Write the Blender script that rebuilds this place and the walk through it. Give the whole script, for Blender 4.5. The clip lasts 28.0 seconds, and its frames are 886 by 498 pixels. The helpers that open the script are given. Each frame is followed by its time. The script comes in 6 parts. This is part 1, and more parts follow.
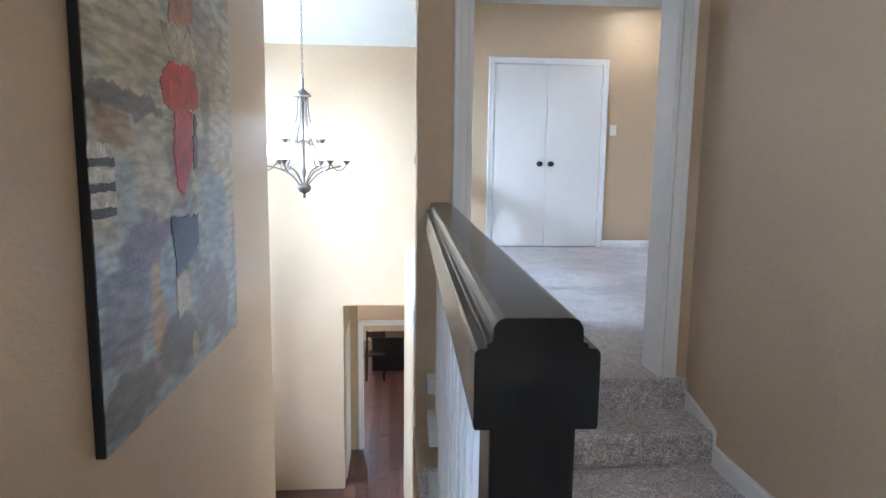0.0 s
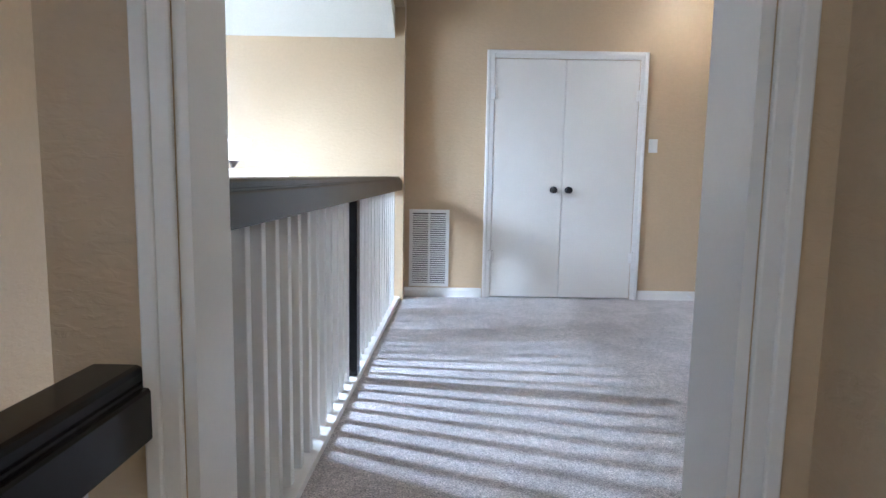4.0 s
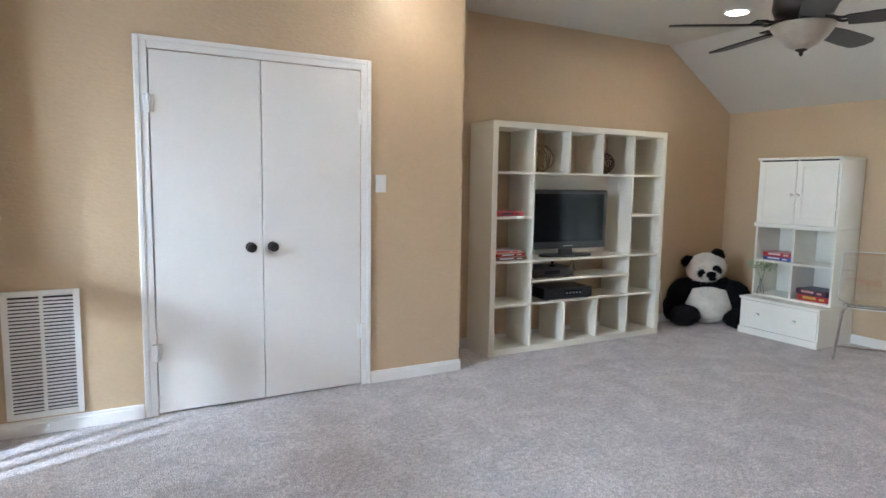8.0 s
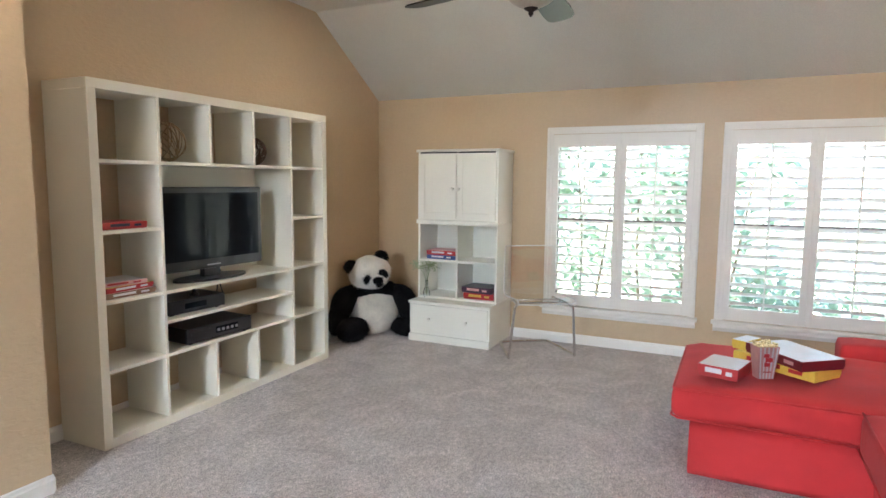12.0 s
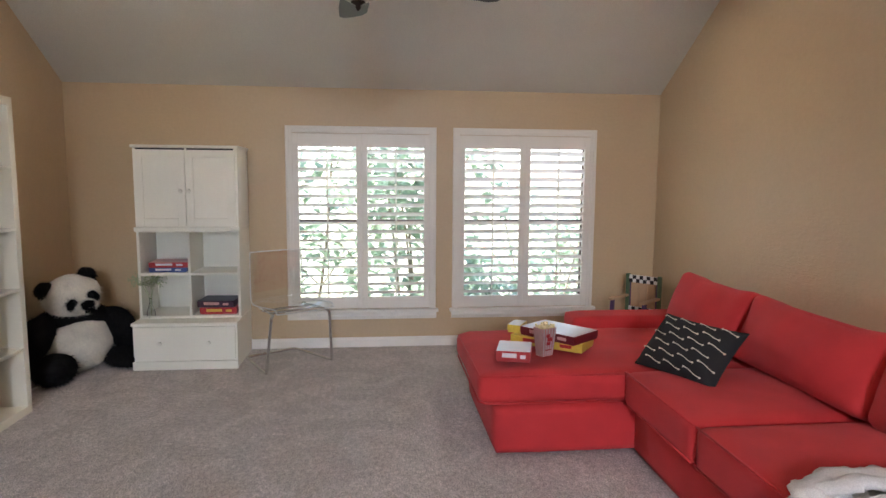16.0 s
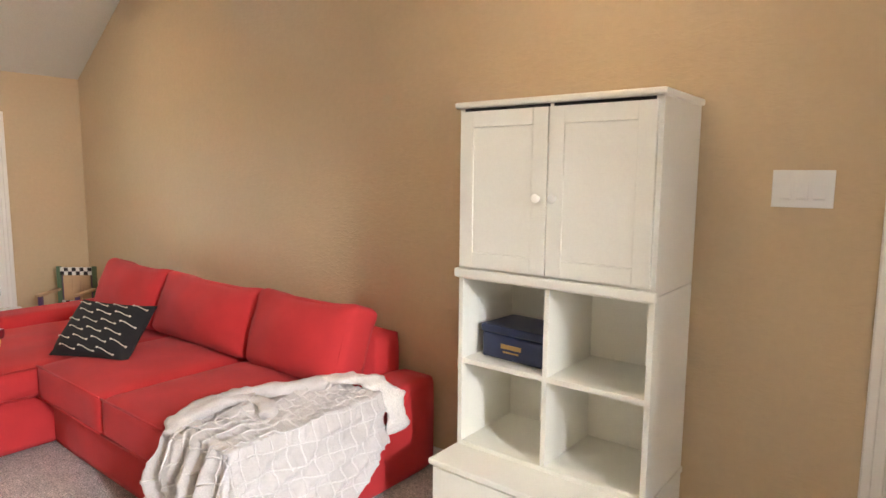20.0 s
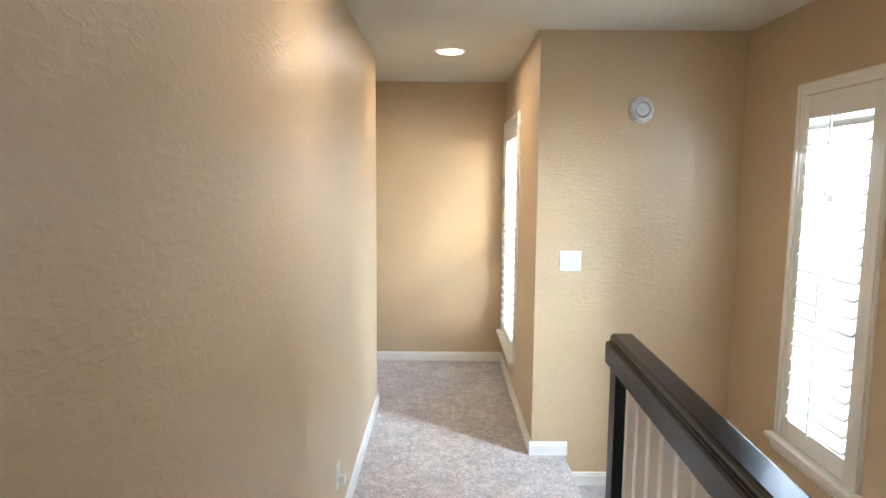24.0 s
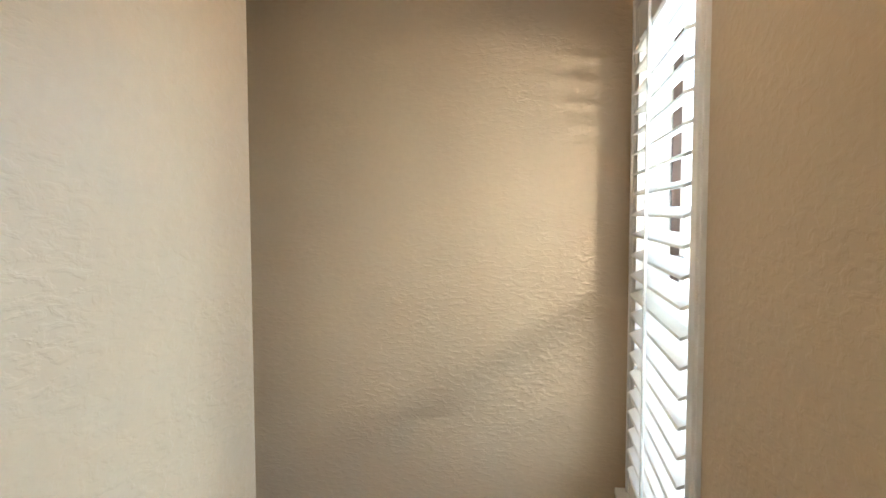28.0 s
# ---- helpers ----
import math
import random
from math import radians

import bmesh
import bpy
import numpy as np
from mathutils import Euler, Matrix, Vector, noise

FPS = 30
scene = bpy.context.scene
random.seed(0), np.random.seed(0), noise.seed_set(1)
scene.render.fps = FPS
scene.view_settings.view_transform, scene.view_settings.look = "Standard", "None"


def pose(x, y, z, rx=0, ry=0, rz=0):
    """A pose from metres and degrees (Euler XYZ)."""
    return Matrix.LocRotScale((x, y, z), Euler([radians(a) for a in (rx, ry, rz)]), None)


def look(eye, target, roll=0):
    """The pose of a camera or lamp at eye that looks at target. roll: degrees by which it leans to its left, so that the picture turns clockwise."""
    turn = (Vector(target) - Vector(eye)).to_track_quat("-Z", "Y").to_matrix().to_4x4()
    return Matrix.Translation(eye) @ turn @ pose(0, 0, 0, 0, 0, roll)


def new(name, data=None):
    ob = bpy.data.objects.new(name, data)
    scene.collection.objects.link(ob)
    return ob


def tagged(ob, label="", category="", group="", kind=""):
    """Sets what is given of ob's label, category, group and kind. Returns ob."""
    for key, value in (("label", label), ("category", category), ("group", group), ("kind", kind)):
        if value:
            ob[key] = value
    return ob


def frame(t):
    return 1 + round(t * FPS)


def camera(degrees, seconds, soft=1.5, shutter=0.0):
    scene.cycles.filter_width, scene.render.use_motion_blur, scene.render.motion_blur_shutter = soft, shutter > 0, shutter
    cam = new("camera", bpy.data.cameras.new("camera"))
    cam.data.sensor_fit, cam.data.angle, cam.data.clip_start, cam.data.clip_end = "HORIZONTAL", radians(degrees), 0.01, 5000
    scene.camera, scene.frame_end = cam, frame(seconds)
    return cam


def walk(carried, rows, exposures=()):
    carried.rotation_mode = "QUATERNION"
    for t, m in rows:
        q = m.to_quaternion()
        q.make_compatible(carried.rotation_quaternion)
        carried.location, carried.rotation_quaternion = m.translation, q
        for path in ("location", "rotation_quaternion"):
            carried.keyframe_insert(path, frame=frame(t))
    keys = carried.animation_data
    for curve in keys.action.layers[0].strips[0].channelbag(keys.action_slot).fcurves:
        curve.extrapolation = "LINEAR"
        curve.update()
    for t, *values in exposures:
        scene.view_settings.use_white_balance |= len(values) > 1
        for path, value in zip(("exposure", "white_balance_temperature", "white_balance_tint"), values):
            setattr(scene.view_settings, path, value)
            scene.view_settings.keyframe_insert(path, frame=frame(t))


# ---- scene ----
cam = camera(71.5, 28.0)
PATH = [
    (0, (0.296, 0.176, 0.900), (0.463, 2.152, 0.636), 0.7),
    (0.5, (0.492, 0.176, 0.911), (0.694, 2.149, 0.651), 0.8),
    (1, (0.69, 0.226, 1.022), (0.903, 2.197, 0.762), 0.7),
    (1.5, (0.772, 0.324, 1.079), (0.99, 2.294, 0.811), 0.8),
    (2, (0.846, 0.553, 1.087), (1.033, 2.525, 0.813), 0.6),
    (2.5, (0.928, 0.827, 1.075), (1.054, 2.804, 0.799), 0.9),
    (4.5, (1.002, 2.096, 1.055), (1.001, 4.083, 0.825), 0.9),
    (5, (1.016, 2.42, 1.062), (1.047, 4.406, 0.831), 0.9),
    (5.5, (1.04, 2.685, 1.118), (1.181, 4.667, 0.884), 1.0),
    (6, (1.035, 2.817, 1.208), (1.387, 4.772, 0.979), 1.0),
    (6.5, (1.064, 2.934, 1.254), (1.602, 4.846, 1.022), 1.1),
    (7, (1.101, 3.084, 1.293), (1.796, 4.946, 1.077), 0.9),
    (7.5, (1.133, 3.188, 1.342), (1.964, 4.995, 1.129), 0.9),
    (8, (1.196, 3.337, 1.345), (2.158, 5.077, 1.132), 0.9),
    (8.5, (1.217, 3.502, 1.335), (2.338, 5.144, 1.123), 0.8),
    (9, (1.298, 3.65, 1.325), (2.577, 5.173, 1.113), 0.7),
    (9.5, (1.436, 3.771, 1.328), (2.849, 5.171, 1.118), 0.6),
    (10, (1.538, 3.848, 1.339), (3.073, 5.112, 1.126), 0.6),
    (10.5, (1.618, 4.026, 1.342), (3.265, 5.142, 1.13), 0.6),
    (11, (1.684, 4.164, 1.339), (3.421, 5.132, 1.124), 0.7),
    (11.5, (1.796, 4.32, 1.341), (3.569, 5.219, 1.124), 0.6),
    (13.5, (1.898, 4.919, 1.371), (3.801, 5.497, 1.155), 0.5),
    (14, (1.854, 5.056, 1.375), (3.806, 5.435, 1.157), 0.6),
    (14.5, (1.9, 5.219, 1.36), (3.877, 5.427, 1.145), 0.6),
    (15, (1.906, 5.276, 1.364), (3.893, 5.34, 1.147), 0.5),
    (15.5, (1.901, 5.254, 1.369), (3.888, 5.183, 1.15), 0.4),
    (16, (1.884, 5.203, 1.374), (3.861, 4.998, 1.154), 0.4),
    (16.5, (1.873, 5.183, 1.377), (3.832, 4.847, 1.156), 0.5),
    (17, (1.867, 5.187, 1.379), (3.798, 4.717, 1.154), 0.4),
    (17.5, (1.863, 5.179, 1.377), (3.757, 4.576, 1.15), 0.4),
    (18, (1.762, 5.179, 1.376), (3.61, 4.449, 1.151), 0.4),
    (18.5, (1.585, 5.212, 1.38), (3.358, 4.315, 1.156), 0.5),
    (19, (1.475, 5.232, 1.381), (3.119, 4.117, 1.149), 0.5),
    (19.5, (1.434, 5.174, 1.372), (2.897, 3.831, 1.137), 0.5),
    (20, (1.44, 5.035, 1.365), (2.668, 3.475, 1.124), 0.5),
    (20.5, (1.478, 4.911, 1.363), (2.374, 3.138, 1.131), 0.7),
    (21, (1.392, 4.792, 1.359), (1.909, 2.873, 1.129), 0.7),
    (21.5, (1.222, 4.581, 1.378), (1.519, 2.616, 1.149), 0.4),
    (22, (1.144, 4.377, 1.37), (1.221, 2.392, 1.138), 0.7),
    (22.5, (1.137, 4.042, 1.368), (1.103, 2.055, 1.135), 0.4),
    (24.5, (1.115, 2.709, 1.307), (1.133, 0.723, 1.078), 0.3),
    (25, (1.081, 2.367, 1.22), (1.122, 0.381, 0.989), 0.1),
    (25.5, (1.07, 2.021, 1.127), (1.131, 0.033, 0.917), 0.0),
    (26, (1.05, 1.624, 1.071), (1.123, -0.369, 0.915), 0.0),
    (26.5, (1.008, 1.208, 1.07), (1.081, -0.787, 0.94), 0.1),
    (27, (0.992, 0.793, 1.073), (1.099, -1.199, 0.928), 0.5),
    (27.5, (0.982, 0.441, 1.055), (1.162, -1.546, 0.919), 0.7),
    (28, (0.935, 0.073, 1.057), (1.244, -1.899, 0.938), -0.1),
]
walk(cam, [(t, look(eye, target, roll)) for t, eye, target, roll in PATH],
     [(0.0, 3.35, 5150, 11), (2.0, 3.25, 5200, 11), (4.5, 3.08, 5300, 12), (5.5, 3.04, 5200, 12), (7.0, 3.15, 5500, 11), (9.0, 3.44, 5700, 11), (11.0, 3.50, 6000, 12), (14.0, 3.0, 6250, 15), (17.0, 2.78, 6600, 20), (18.5, 2.82, 7000, 19), (19.0, 2.95, 7200, 19), (20.0, 3.44, 7200, 18), (22.0, 3.90, 7200, 20), (25.0, 3.42, 6000, 10), (26.0, 3.32, 5900, 10), (27.0, 3.15, 5700, 11), (28.0, 3.0, 6050, 11)])

# ---- plan, in metres: z = 0 on the loft carpet ----
XE, YN, YA, XC = 6.925, 7.085, 7.59, 3.415      # east wall, closet wall, alcove wall, alcove corner
YS, YS0 = 2.86, 2.69                           # the wall with the doorway, its two faces
XH, XW, XL = 1.588, 0.595, -0.545                 # hall's east wall, hall's west wall, stair wall
YB, YEND, YC = -0.43, -2.30, -1.25             # landing wall, hall's end wall, hall corner
ZH, ZHC, ZL, ZF = -0.275, 2.15, -0.46, -2.78    # hall floor, hall ceiling, landing, foyer floor
ZC, XP, ZE = 2.68, 5.98, 2.10                  # loft ceiling, where its slope starts, eave
YF, XFW, ZFC = 6.90, -1.45, 2.15     # foyer's north wall, foyer's west wall, foyer ceiling
DX0, DX1, DH = 0.602, 1.478, 2.05              # doorway to the hall

# ---- light ----
world = bpy.data.worlds.new("sky")
scene.world = world
world.use_nodes = True
wn = world.node_tree
sky = wn.nodes.new("ShaderNodeTexSky")
sky.sky_type, sky.sun_disc = "NISHITA", False
sky.sun_elevation, sky.sun_rotation = radians(48), radians(0)
sky.air_density, sky.dust_density = 1.0, 1.0
wn.nodes["Background"].inputs["Strength"].default_value = 0.15
wn.links.new(sky.outputs["Color"], wn.nodes["Background"].inputs["Color"])
sun = new("sun", bpy.data.lights.new("sun", "SUN"))
sun.data.energy, sun.data.angle, sun.data.color = 5.0, radians(1), (1.0, 0.95, 0.88)
sun.matrix_world = look((0, 0, 0), (-math.sin(radians(0)) * math.cos(radians(48)), -math.cos(radians(0)) * math.cos(radians(48)), -math.sin(radians(48))))


# ---- materials ----
def surface(name, base, rough=0.5, metal=0.0, blotch=0.06, blotch_scale=2.5, grain=0.05, grain_scale=120.0, bump=0.0, bump_scale=120.0, depth=0.002, coat=0.0, random_tone=0.0, sheen=0.0, tint=None):
    """A procedural surface: base colour with blotches and grain, and a fine relief."""
    m = bpy.data.materials.new(name)
    m.use_nodes = True
    nt = m.node_tree
    bs = nt.nodes["Principled BSDF"]
    co = nt.nodes.new("ShaderNodeTexCoord")
    tone = None
    for scale, amount, detail in ((blotch_scale, blotch, 3.0), (grain_scale, grain, 2.0)):
        n = nt.nodes.new("ShaderNodeTexNoise")
        n.inputs["Scale"].default_value, n.inputs["Detail"].default_value = scale, detail
        nt.links.new(co.outputs["Object"], n.inputs["Vector"])
        r = nt.nodes.new("ShaderNodeMapRange")
        r.inputs["From Min"].default_value, r.inputs["From Max"].default_value = 0.3, 0.7
        r.inputs["To Min"].default_value, r.inputs["To Max"].default_value = 1.0 - amount, 1.0 + amount
        nt.links.new(n.outputs["Fac"], r.inputs["Value"])
        if tone is None:
            tone = r.outputs["Result"]
        else:
            mu = nt.nodes.new("ShaderNodeMath")
            mu.operation = "MULTIPLY"
            nt.links.new(tone, mu.inputs[0])
            nt.links.new(r.outputs["Result"], mu.inputs[1])
            tone = mu.outputs[0]
    if random_tone:
        oi = nt.nodes.new("ShaderNodeObjectInfo")
        r = nt.nodes.new("ShaderNodeMapRange")
        r.inputs["To Min"].default_value, r.inputs["To Max"].default_value = 1.0 - random_tone, 1.0 + random_tone
        nt.links.new(oi.outputs["Random"], r.inputs["Value"])
        mu = nt.nodes.new("ShaderNodeMath")
        mu.operation = "MULTIPLY"
        nt.links.new(tone, mu.inputs[0])
        nt.links.new(r.outputs["Result"], mu.inputs[1])
        tone = mu.outputs[0]
    sc = nt.nodes.new("ShaderNodeVectorMath")
    sc.operation = "SCALE"
    sc.inputs[0].default_value = base
    nt.links.new(tone, sc.inputs["Scale"])
    nt.links.new(sc.outputs[0], bs.inputs["Base Color"])
    bs.inputs["Roughness"].default_value, bs.inputs["Metallic"].default_value = rough, metal
    bs.inputs["Coat Weight"].default_value = coat
    bs.inputs["Sheen Weight"].default_value = sheen
    if bump:
        n = nt.nodes.new("ShaderNodeTexNoise")
        n.inputs["Scale"].default_value, n.inputs["Detail"].default_value = bump_scale, 3.0
        nt.links.new(co.outputs["Object"], n.inputs["Vector"])
        b = nt.nodes.new("ShaderNodeBump")
        b.inputs["Strength"].default_value, b.inputs["Distance"].default_value = bump, depth
        nt.links.new(n.outputs["Fac"], b.inputs["Height"])
        nt.links.new(b.outputs["Normal"], bs.inputs["Normal"])
    return m


def node_of(m, kind):
    return m.node_tree.nodes.new(kind)


def wall_paint(name, base):
    """Painted drywall with a knocked-down, trowelled texture."""
    m = surface(name, base, rough=0.40, blotch=0.03, blotch_scale=1.3, grain=0.02, grain_scale=40)
    nt, bs = m.node_tree, m.node_tree.nodes["Principled BSDF"]
    co = node_of(m, "ShaderNodeTexCoord")
    a, v, b = node_of(m, "ShaderNodeTexNoise"), node_of(m, "ShaderNodeTexNoise"), node_of(m, "ShaderNodeBump")
    a.inputs["Scale"].default_value, a.inputs["Detail"].default_value, a.inputs["Distortion"].default_value = 27.0, 3.0, 0.5
    mp = node_of(m, "ShaderNodeMapping")
    mp.inputs["Scale"].default_value = (1.0, 1.0, 2.3)
    nt.links.new(co.outputs["Object"], mp.inputs["Vector"])
    v.inputs["Scale"].default_value, v.inputs["Detail"].default_value = 110.0, 2.0
    r = node_of(m, "ShaderNodeMapRange")
    r.inputs["From Min"].default_value, r.inputs["From Max"].default_value = 0.46, 0.62
    ad = node_of(m, "ShaderNodeMath")
    ad.operation, ad.inputs[1].default_value = "MULTIPLY_ADD", 0.3
    nt.links.new(mp.outputs["Vector"], a.inputs["Vector"])
    nt.links.new(co.outputs["Object"], v.inputs["Vector"])
    nt.links.new(a.outputs["Fac"], r.inputs["Value"])
    nt.links.new(v.outputs["Fac"], ad.inputs[0])
    nt.links.new(r.outputs["Result"], ad.inputs[2])
    b.inputs["Strength"].default_value, b.inputs["Distance"].default_value = 0.24, 0.0028
    nt.links.new(ad.outputs[0], b.inputs["Height"])
    nt.links.new(b.outputs["Normal"], bs.inputs["Normal"])
    return m


def carpet_pile(name, base):
    """Cut-pile carpet: fibres, tufts and brushed patches."""
    m = surface(name, base, rough=0.95, blotch=0.24, blotch_scale=38.0, grain=0.58, grain_scale=150, sheen=0.25)
    nt, bs = m.node_tree, m.node_tree.nodes["Principled BSDF"]
    co = node_of(m, "ShaderNodeTexCoord")
    a, v, b = node_of(m, "ShaderNodeTexNoise"), node_of(m, "ShaderNodeTexVoronoi"), node_of(m, "ShaderNodeBump")
    a.inputs["Scale"].default_value, a.inputs["Detail"].default_value = 45.0, 4.0
    v.inputs["Scale"].default_value = 170.0
    ad = node_of(m, "ShaderNodeMath")
    ad.operation, ad.inputs[1].default_value = "MULTIPLY_ADD", 0.8
    nt.links.new(co.outputs["Object"], a.inputs["Vector"])
    nt.links.new(co.outputs["Object"], v.inputs["Vector"])
    nt.links.new(a.outputs["Fac"], ad.inputs[0])
    nt.links.new(v.outputs["Distance"], ad.inputs[2])
    b.inputs["Strength"].default_value, b.inputs["Distance"].default_value = 0.8, 0.008
    nap, nr, mu = node_of(m, "ShaderNodeTexNoise"), node_of(m, "ShaderNodeMapRange"), node_of(m, "ShaderNodeVectorMath")
    nap.inputs["Scale"].default_value, nap.inputs["Detail"].default_value, nap.inputs["Distortion"].default_value = 3.2, 5.0, 1.6
    nr.inputs["From Min"].default_value, nr.inputs["From Max"].default_value = 0.40, 0.62
    nr.inputs["To Min"].default_value, nr.inputs["To Max"].default_value = 0.87, 1.07
    mu.operation = "SCALE"
    link = bs.inputs["Base Color"].links[0]
    nt.links.new(co.outputs["Object"], nap.inputs["Vector"])
    nt.links.new(nap.outputs["Fac"], nr.inputs["Value"])
    nt.links.new(nr.outputs["Result"], mu.inputs["Scale"])
    nt.links.new(link.from_socket, mu.inputs[0])
    nt.links.new(mu.outputs[0], bs.inputs["Base Color"])
    nt.links.new(ad.outputs[0], b.inputs["Height"])
    nt.links.new(b.outputs["Normal"], bs.inputs["Normal"])
    return m


def glow(name, color, strength):
    m = bpy.data.materials.new(name)
    m.use_nodes = True
    bs = m.node_tree.nodes["Principled BSDF"]
    bs.inputs["Base Color"].default_value = (*color, 1)
    bs.inputs["Emission Color"].default_value = (*color, 1)
    bs.inputs["Emission Strength"].default_value = strength
    return m


def clear(name, color=(1, 1, 1), rough=0.0, ior=1.45):
    m = bpy.data.materials.new(name)
    m.use_nodes = True
    bs = m.node_tree.nodes["Principled BSDF"]
    bs.inputs["Base Color"].default_value = (*color, 1)
    bs.inputs["Transmission Weight"].default_value, bs.inputs["IOR"].default_value, bs.inputs["Roughness"].default_value = 1.0, ior, rough
    return m


TAN = wall_paint("tan_paint", (0.555, 0.415, 0.258))
WHITE_CEIL = surface("ceiling_paint", (0.64, 0.62, 0.545), rough=0.9, blotch=0.02, bump=0.3, bump_scale=90, depth=0.002)
TRIM = surface("trim_paint", (0.80, 0.78, 0.74), rough=0.35, blotch=0.02, grain=0.01, bump=0.05, bump_scale=30, depth=0.001)
DOORW = surface("door_paint", (0.80, 0.77, 0.71), rough=0.42, blotch=0.02, grain=0.015, bump=0.08, bump_scale=60, depth=0.001)
CARPET = carpet_pile("carpet", (0.545, 0.495, 0.475))
BLACKWOOD = surface("dark_lacquered_wood", (0.007, 0.0055, 0.005), rough=0.25, blotch=0.12, blotch_scale=9, grain=0.1, bump=0.03, bump_scale=25, depth=0.001, coat=0.08)
BLACKWOOD.node_tree.nodes["Principled BSDF"].inputs["Specular IOR Level"].default_value = 0.22
CREAM = surface("cream_laminate", (0.80, 0.76, 0.64), rough=0.4, blotch=0.02, grain=0.015, bump=0.04, bump_scale=80, depth=0.0006)
IVORY = surface("ivory_painted_wood", (0.85, 0.835, 0.745), rough=0.38, blotch=0.02, grain=0.015, bump=0.05, bump_scale=60, depth=0.0008)
SHUTTER = surface("shutter_paint", (0.80, 0.77, 0.71), rough=0.4, blotch=0.02, grain=0.01)
RED = surface("red_cotton", (0.52, 0.025, 0.028), rough=0.85, blotch=0.10, blotch_scale=5, grain=0.08, grain_scale=500, bump=0.35, bump_scale=420, depth=0.0015, sheen=0.04)
BLACKPL = surface("black_plastic", (0.012, 0.012, 0.014), rough=0.28, blotch=0.1, grain=0.05)
SCREEN = surface("dark_screen", (0.004, 0.006, 0.009), rough=0.04, blotch=0.02, grain=0.0)
SCREEN.node_tree.nodes["Principled BSDF"].inputs["Specular IOR Level"].default_value = 0.13
GREY = surface("grey_metal", (0.35, 0.35, 0.36), rough=0.3, metal=0.9, blotch=0.05)
CHROME = surface("chrome", (0.72, 0.72, 0.71), rough=0.10, metal=1.0, blotch=0.02, grain=0.0)
BRONZE = surface("brushed_bronze", (0.10, 0.075, 0.065), rough=0.35, metal=0.8, blotch=0.12, blotch_scale=20)
PEWTER = surface("brushed_pewter", (0.20, 0.18, 0.17), rough=0.35, metal=0.9, blotch=0.08, blotch_scale=20)
BLADE = surface("dark_walnut_blade", (0.014, 0.011, 0.009), rough=0.42, blotch=0.2, blotch_scale=8, grain=0.15)
BLACKMETAL = surface("black_iron", (0.012, 0.011, 0.010), rough=0.35, metal=0.4, blotch=0.15, blotch_scale=30)
PLATE = surface("white_plastic", (0.78, 0.78, 0.76), rough=0.3, blotch=0.01, grain=0.0)
FURB = surface("black_plush", (0.008, 0.008, 0.009), rough=0.95, blotch=0.3, blotch_scale=12, grain=0.4, grain_scale=200, bump=1.0, bump_scale=160, depth=0.012)
FURB.node_tree.nodes["Principled BSDF"].inputs["Specular IOR Level"].default_value = 0.1
FURW = surface("white_plush", (0.80, 0.76, 0.66), rough=0.95, blotch=0.12, blotch_scale=9, grain=0.2, grain_scale=200, bump=1.0, bump_scale=160, depth=0.012, sheen=0.3)
THROW = surface("cream_knit", (0.58, 0.54, 0.52), rough=0.95, blotch=0.08, blotch_scale=8, grain=0.12, grain_scale=260, bump=0.6, bump_scale=240, depth=0.004, sheen=0.3)
SHERPA = surface("white_sherpa", (0.75, 0.72, 0.68), rough=0.95, blotch=0.06, blotch_scale=14, grain=0.15, grain_scale=200, bump=0.9, bump_scale=150, depth=0.006, sheen=0.3)
PILLOW = surface("black_cotton", (0.012, 0.012, 0.014), rough=0.9, blotch=0.15, grain=0.15, grain_scale=400, bump=0.3, bump_scale=400, depth=0.001)
PRINT = surface("cream_print", (0.68, 0.62, 0.52), rough=0.9, blotch=0.05)
GLASS = clear("window_glass", (1, 1, 1), 0.0, 1.05)
VASEGLASS = clear("vase_glass", (0.93, 0.96, 0.95), 0.02, 1.45)


def acrylic(name):
    """Thin clear plastic sheet: see-through, with a faint gloss."""
    m = bpy.data.materials.new(name)
    m.use_nodes = True
    nt = m.node_tree
    tr, gl, mx = (nt.nodes.new("ShaderNode" + k) for k in ("BsdfTransparent", "BsdfGlossy", "MixShader"))
    tr.inputs["Color"].default_value = (0.97, 0.98, 0.975, 1)
    gl.inputs["Roughness"].default_value = 0.03
    mx.inputs[0].default_value = 0.16
    nt.links.new(tr.outputs[0], mx.inputs[1])
    nt.links.new(gl.outputs[0], mx.inputs[2])
    nt.links.new(mx.outputs[0], nt.nodes["Material Output"].inputs["Surface"])
    return m


ACRYLIC = acrylic("clear_acrylic")
# the light that the sheet's edges catch, put into a near-white colour
ACRYLIC_EDGE = surface("acrylic_edge_gleam", (0.80, 0.81, 0.80), rough=0.12, blotch=0.05, coat=0.5)
BRICK = surface("red_brick", (0.27, 0.185, 0.185), rough=0.9, blotch=0.15, blotch_scale=6, grain=0.2, grain_scale=60, bump=0.5, bump_scale=60, depth=0.004, random_tone=0.35)
MORTAR = surface("mortar", (0.42, 0.39, 0.35), rough=0.95, blotch=0.1, grain=0.1)
LEAF = surface("green_leaf", (0.17, 0.25, 0.17), rough=0.32, blotch=0.4, blotch_scale=3, grain=0.2, grain_scale=20)
lf = LEAF.node_tree
tl, lm = lf.nodes.new("ShaderNodeBsdfTranslucent"), lf.nodes.new("ShaderNodeMixShader")
tl.inputs["Color"].default_value, lm.inputs[0].default_value = (0.32, 0.43, 0.32, 1), 0.5
lf.links.new(lf.nodes["Principled BSDF"].outputs[0], lm.inputs[1])
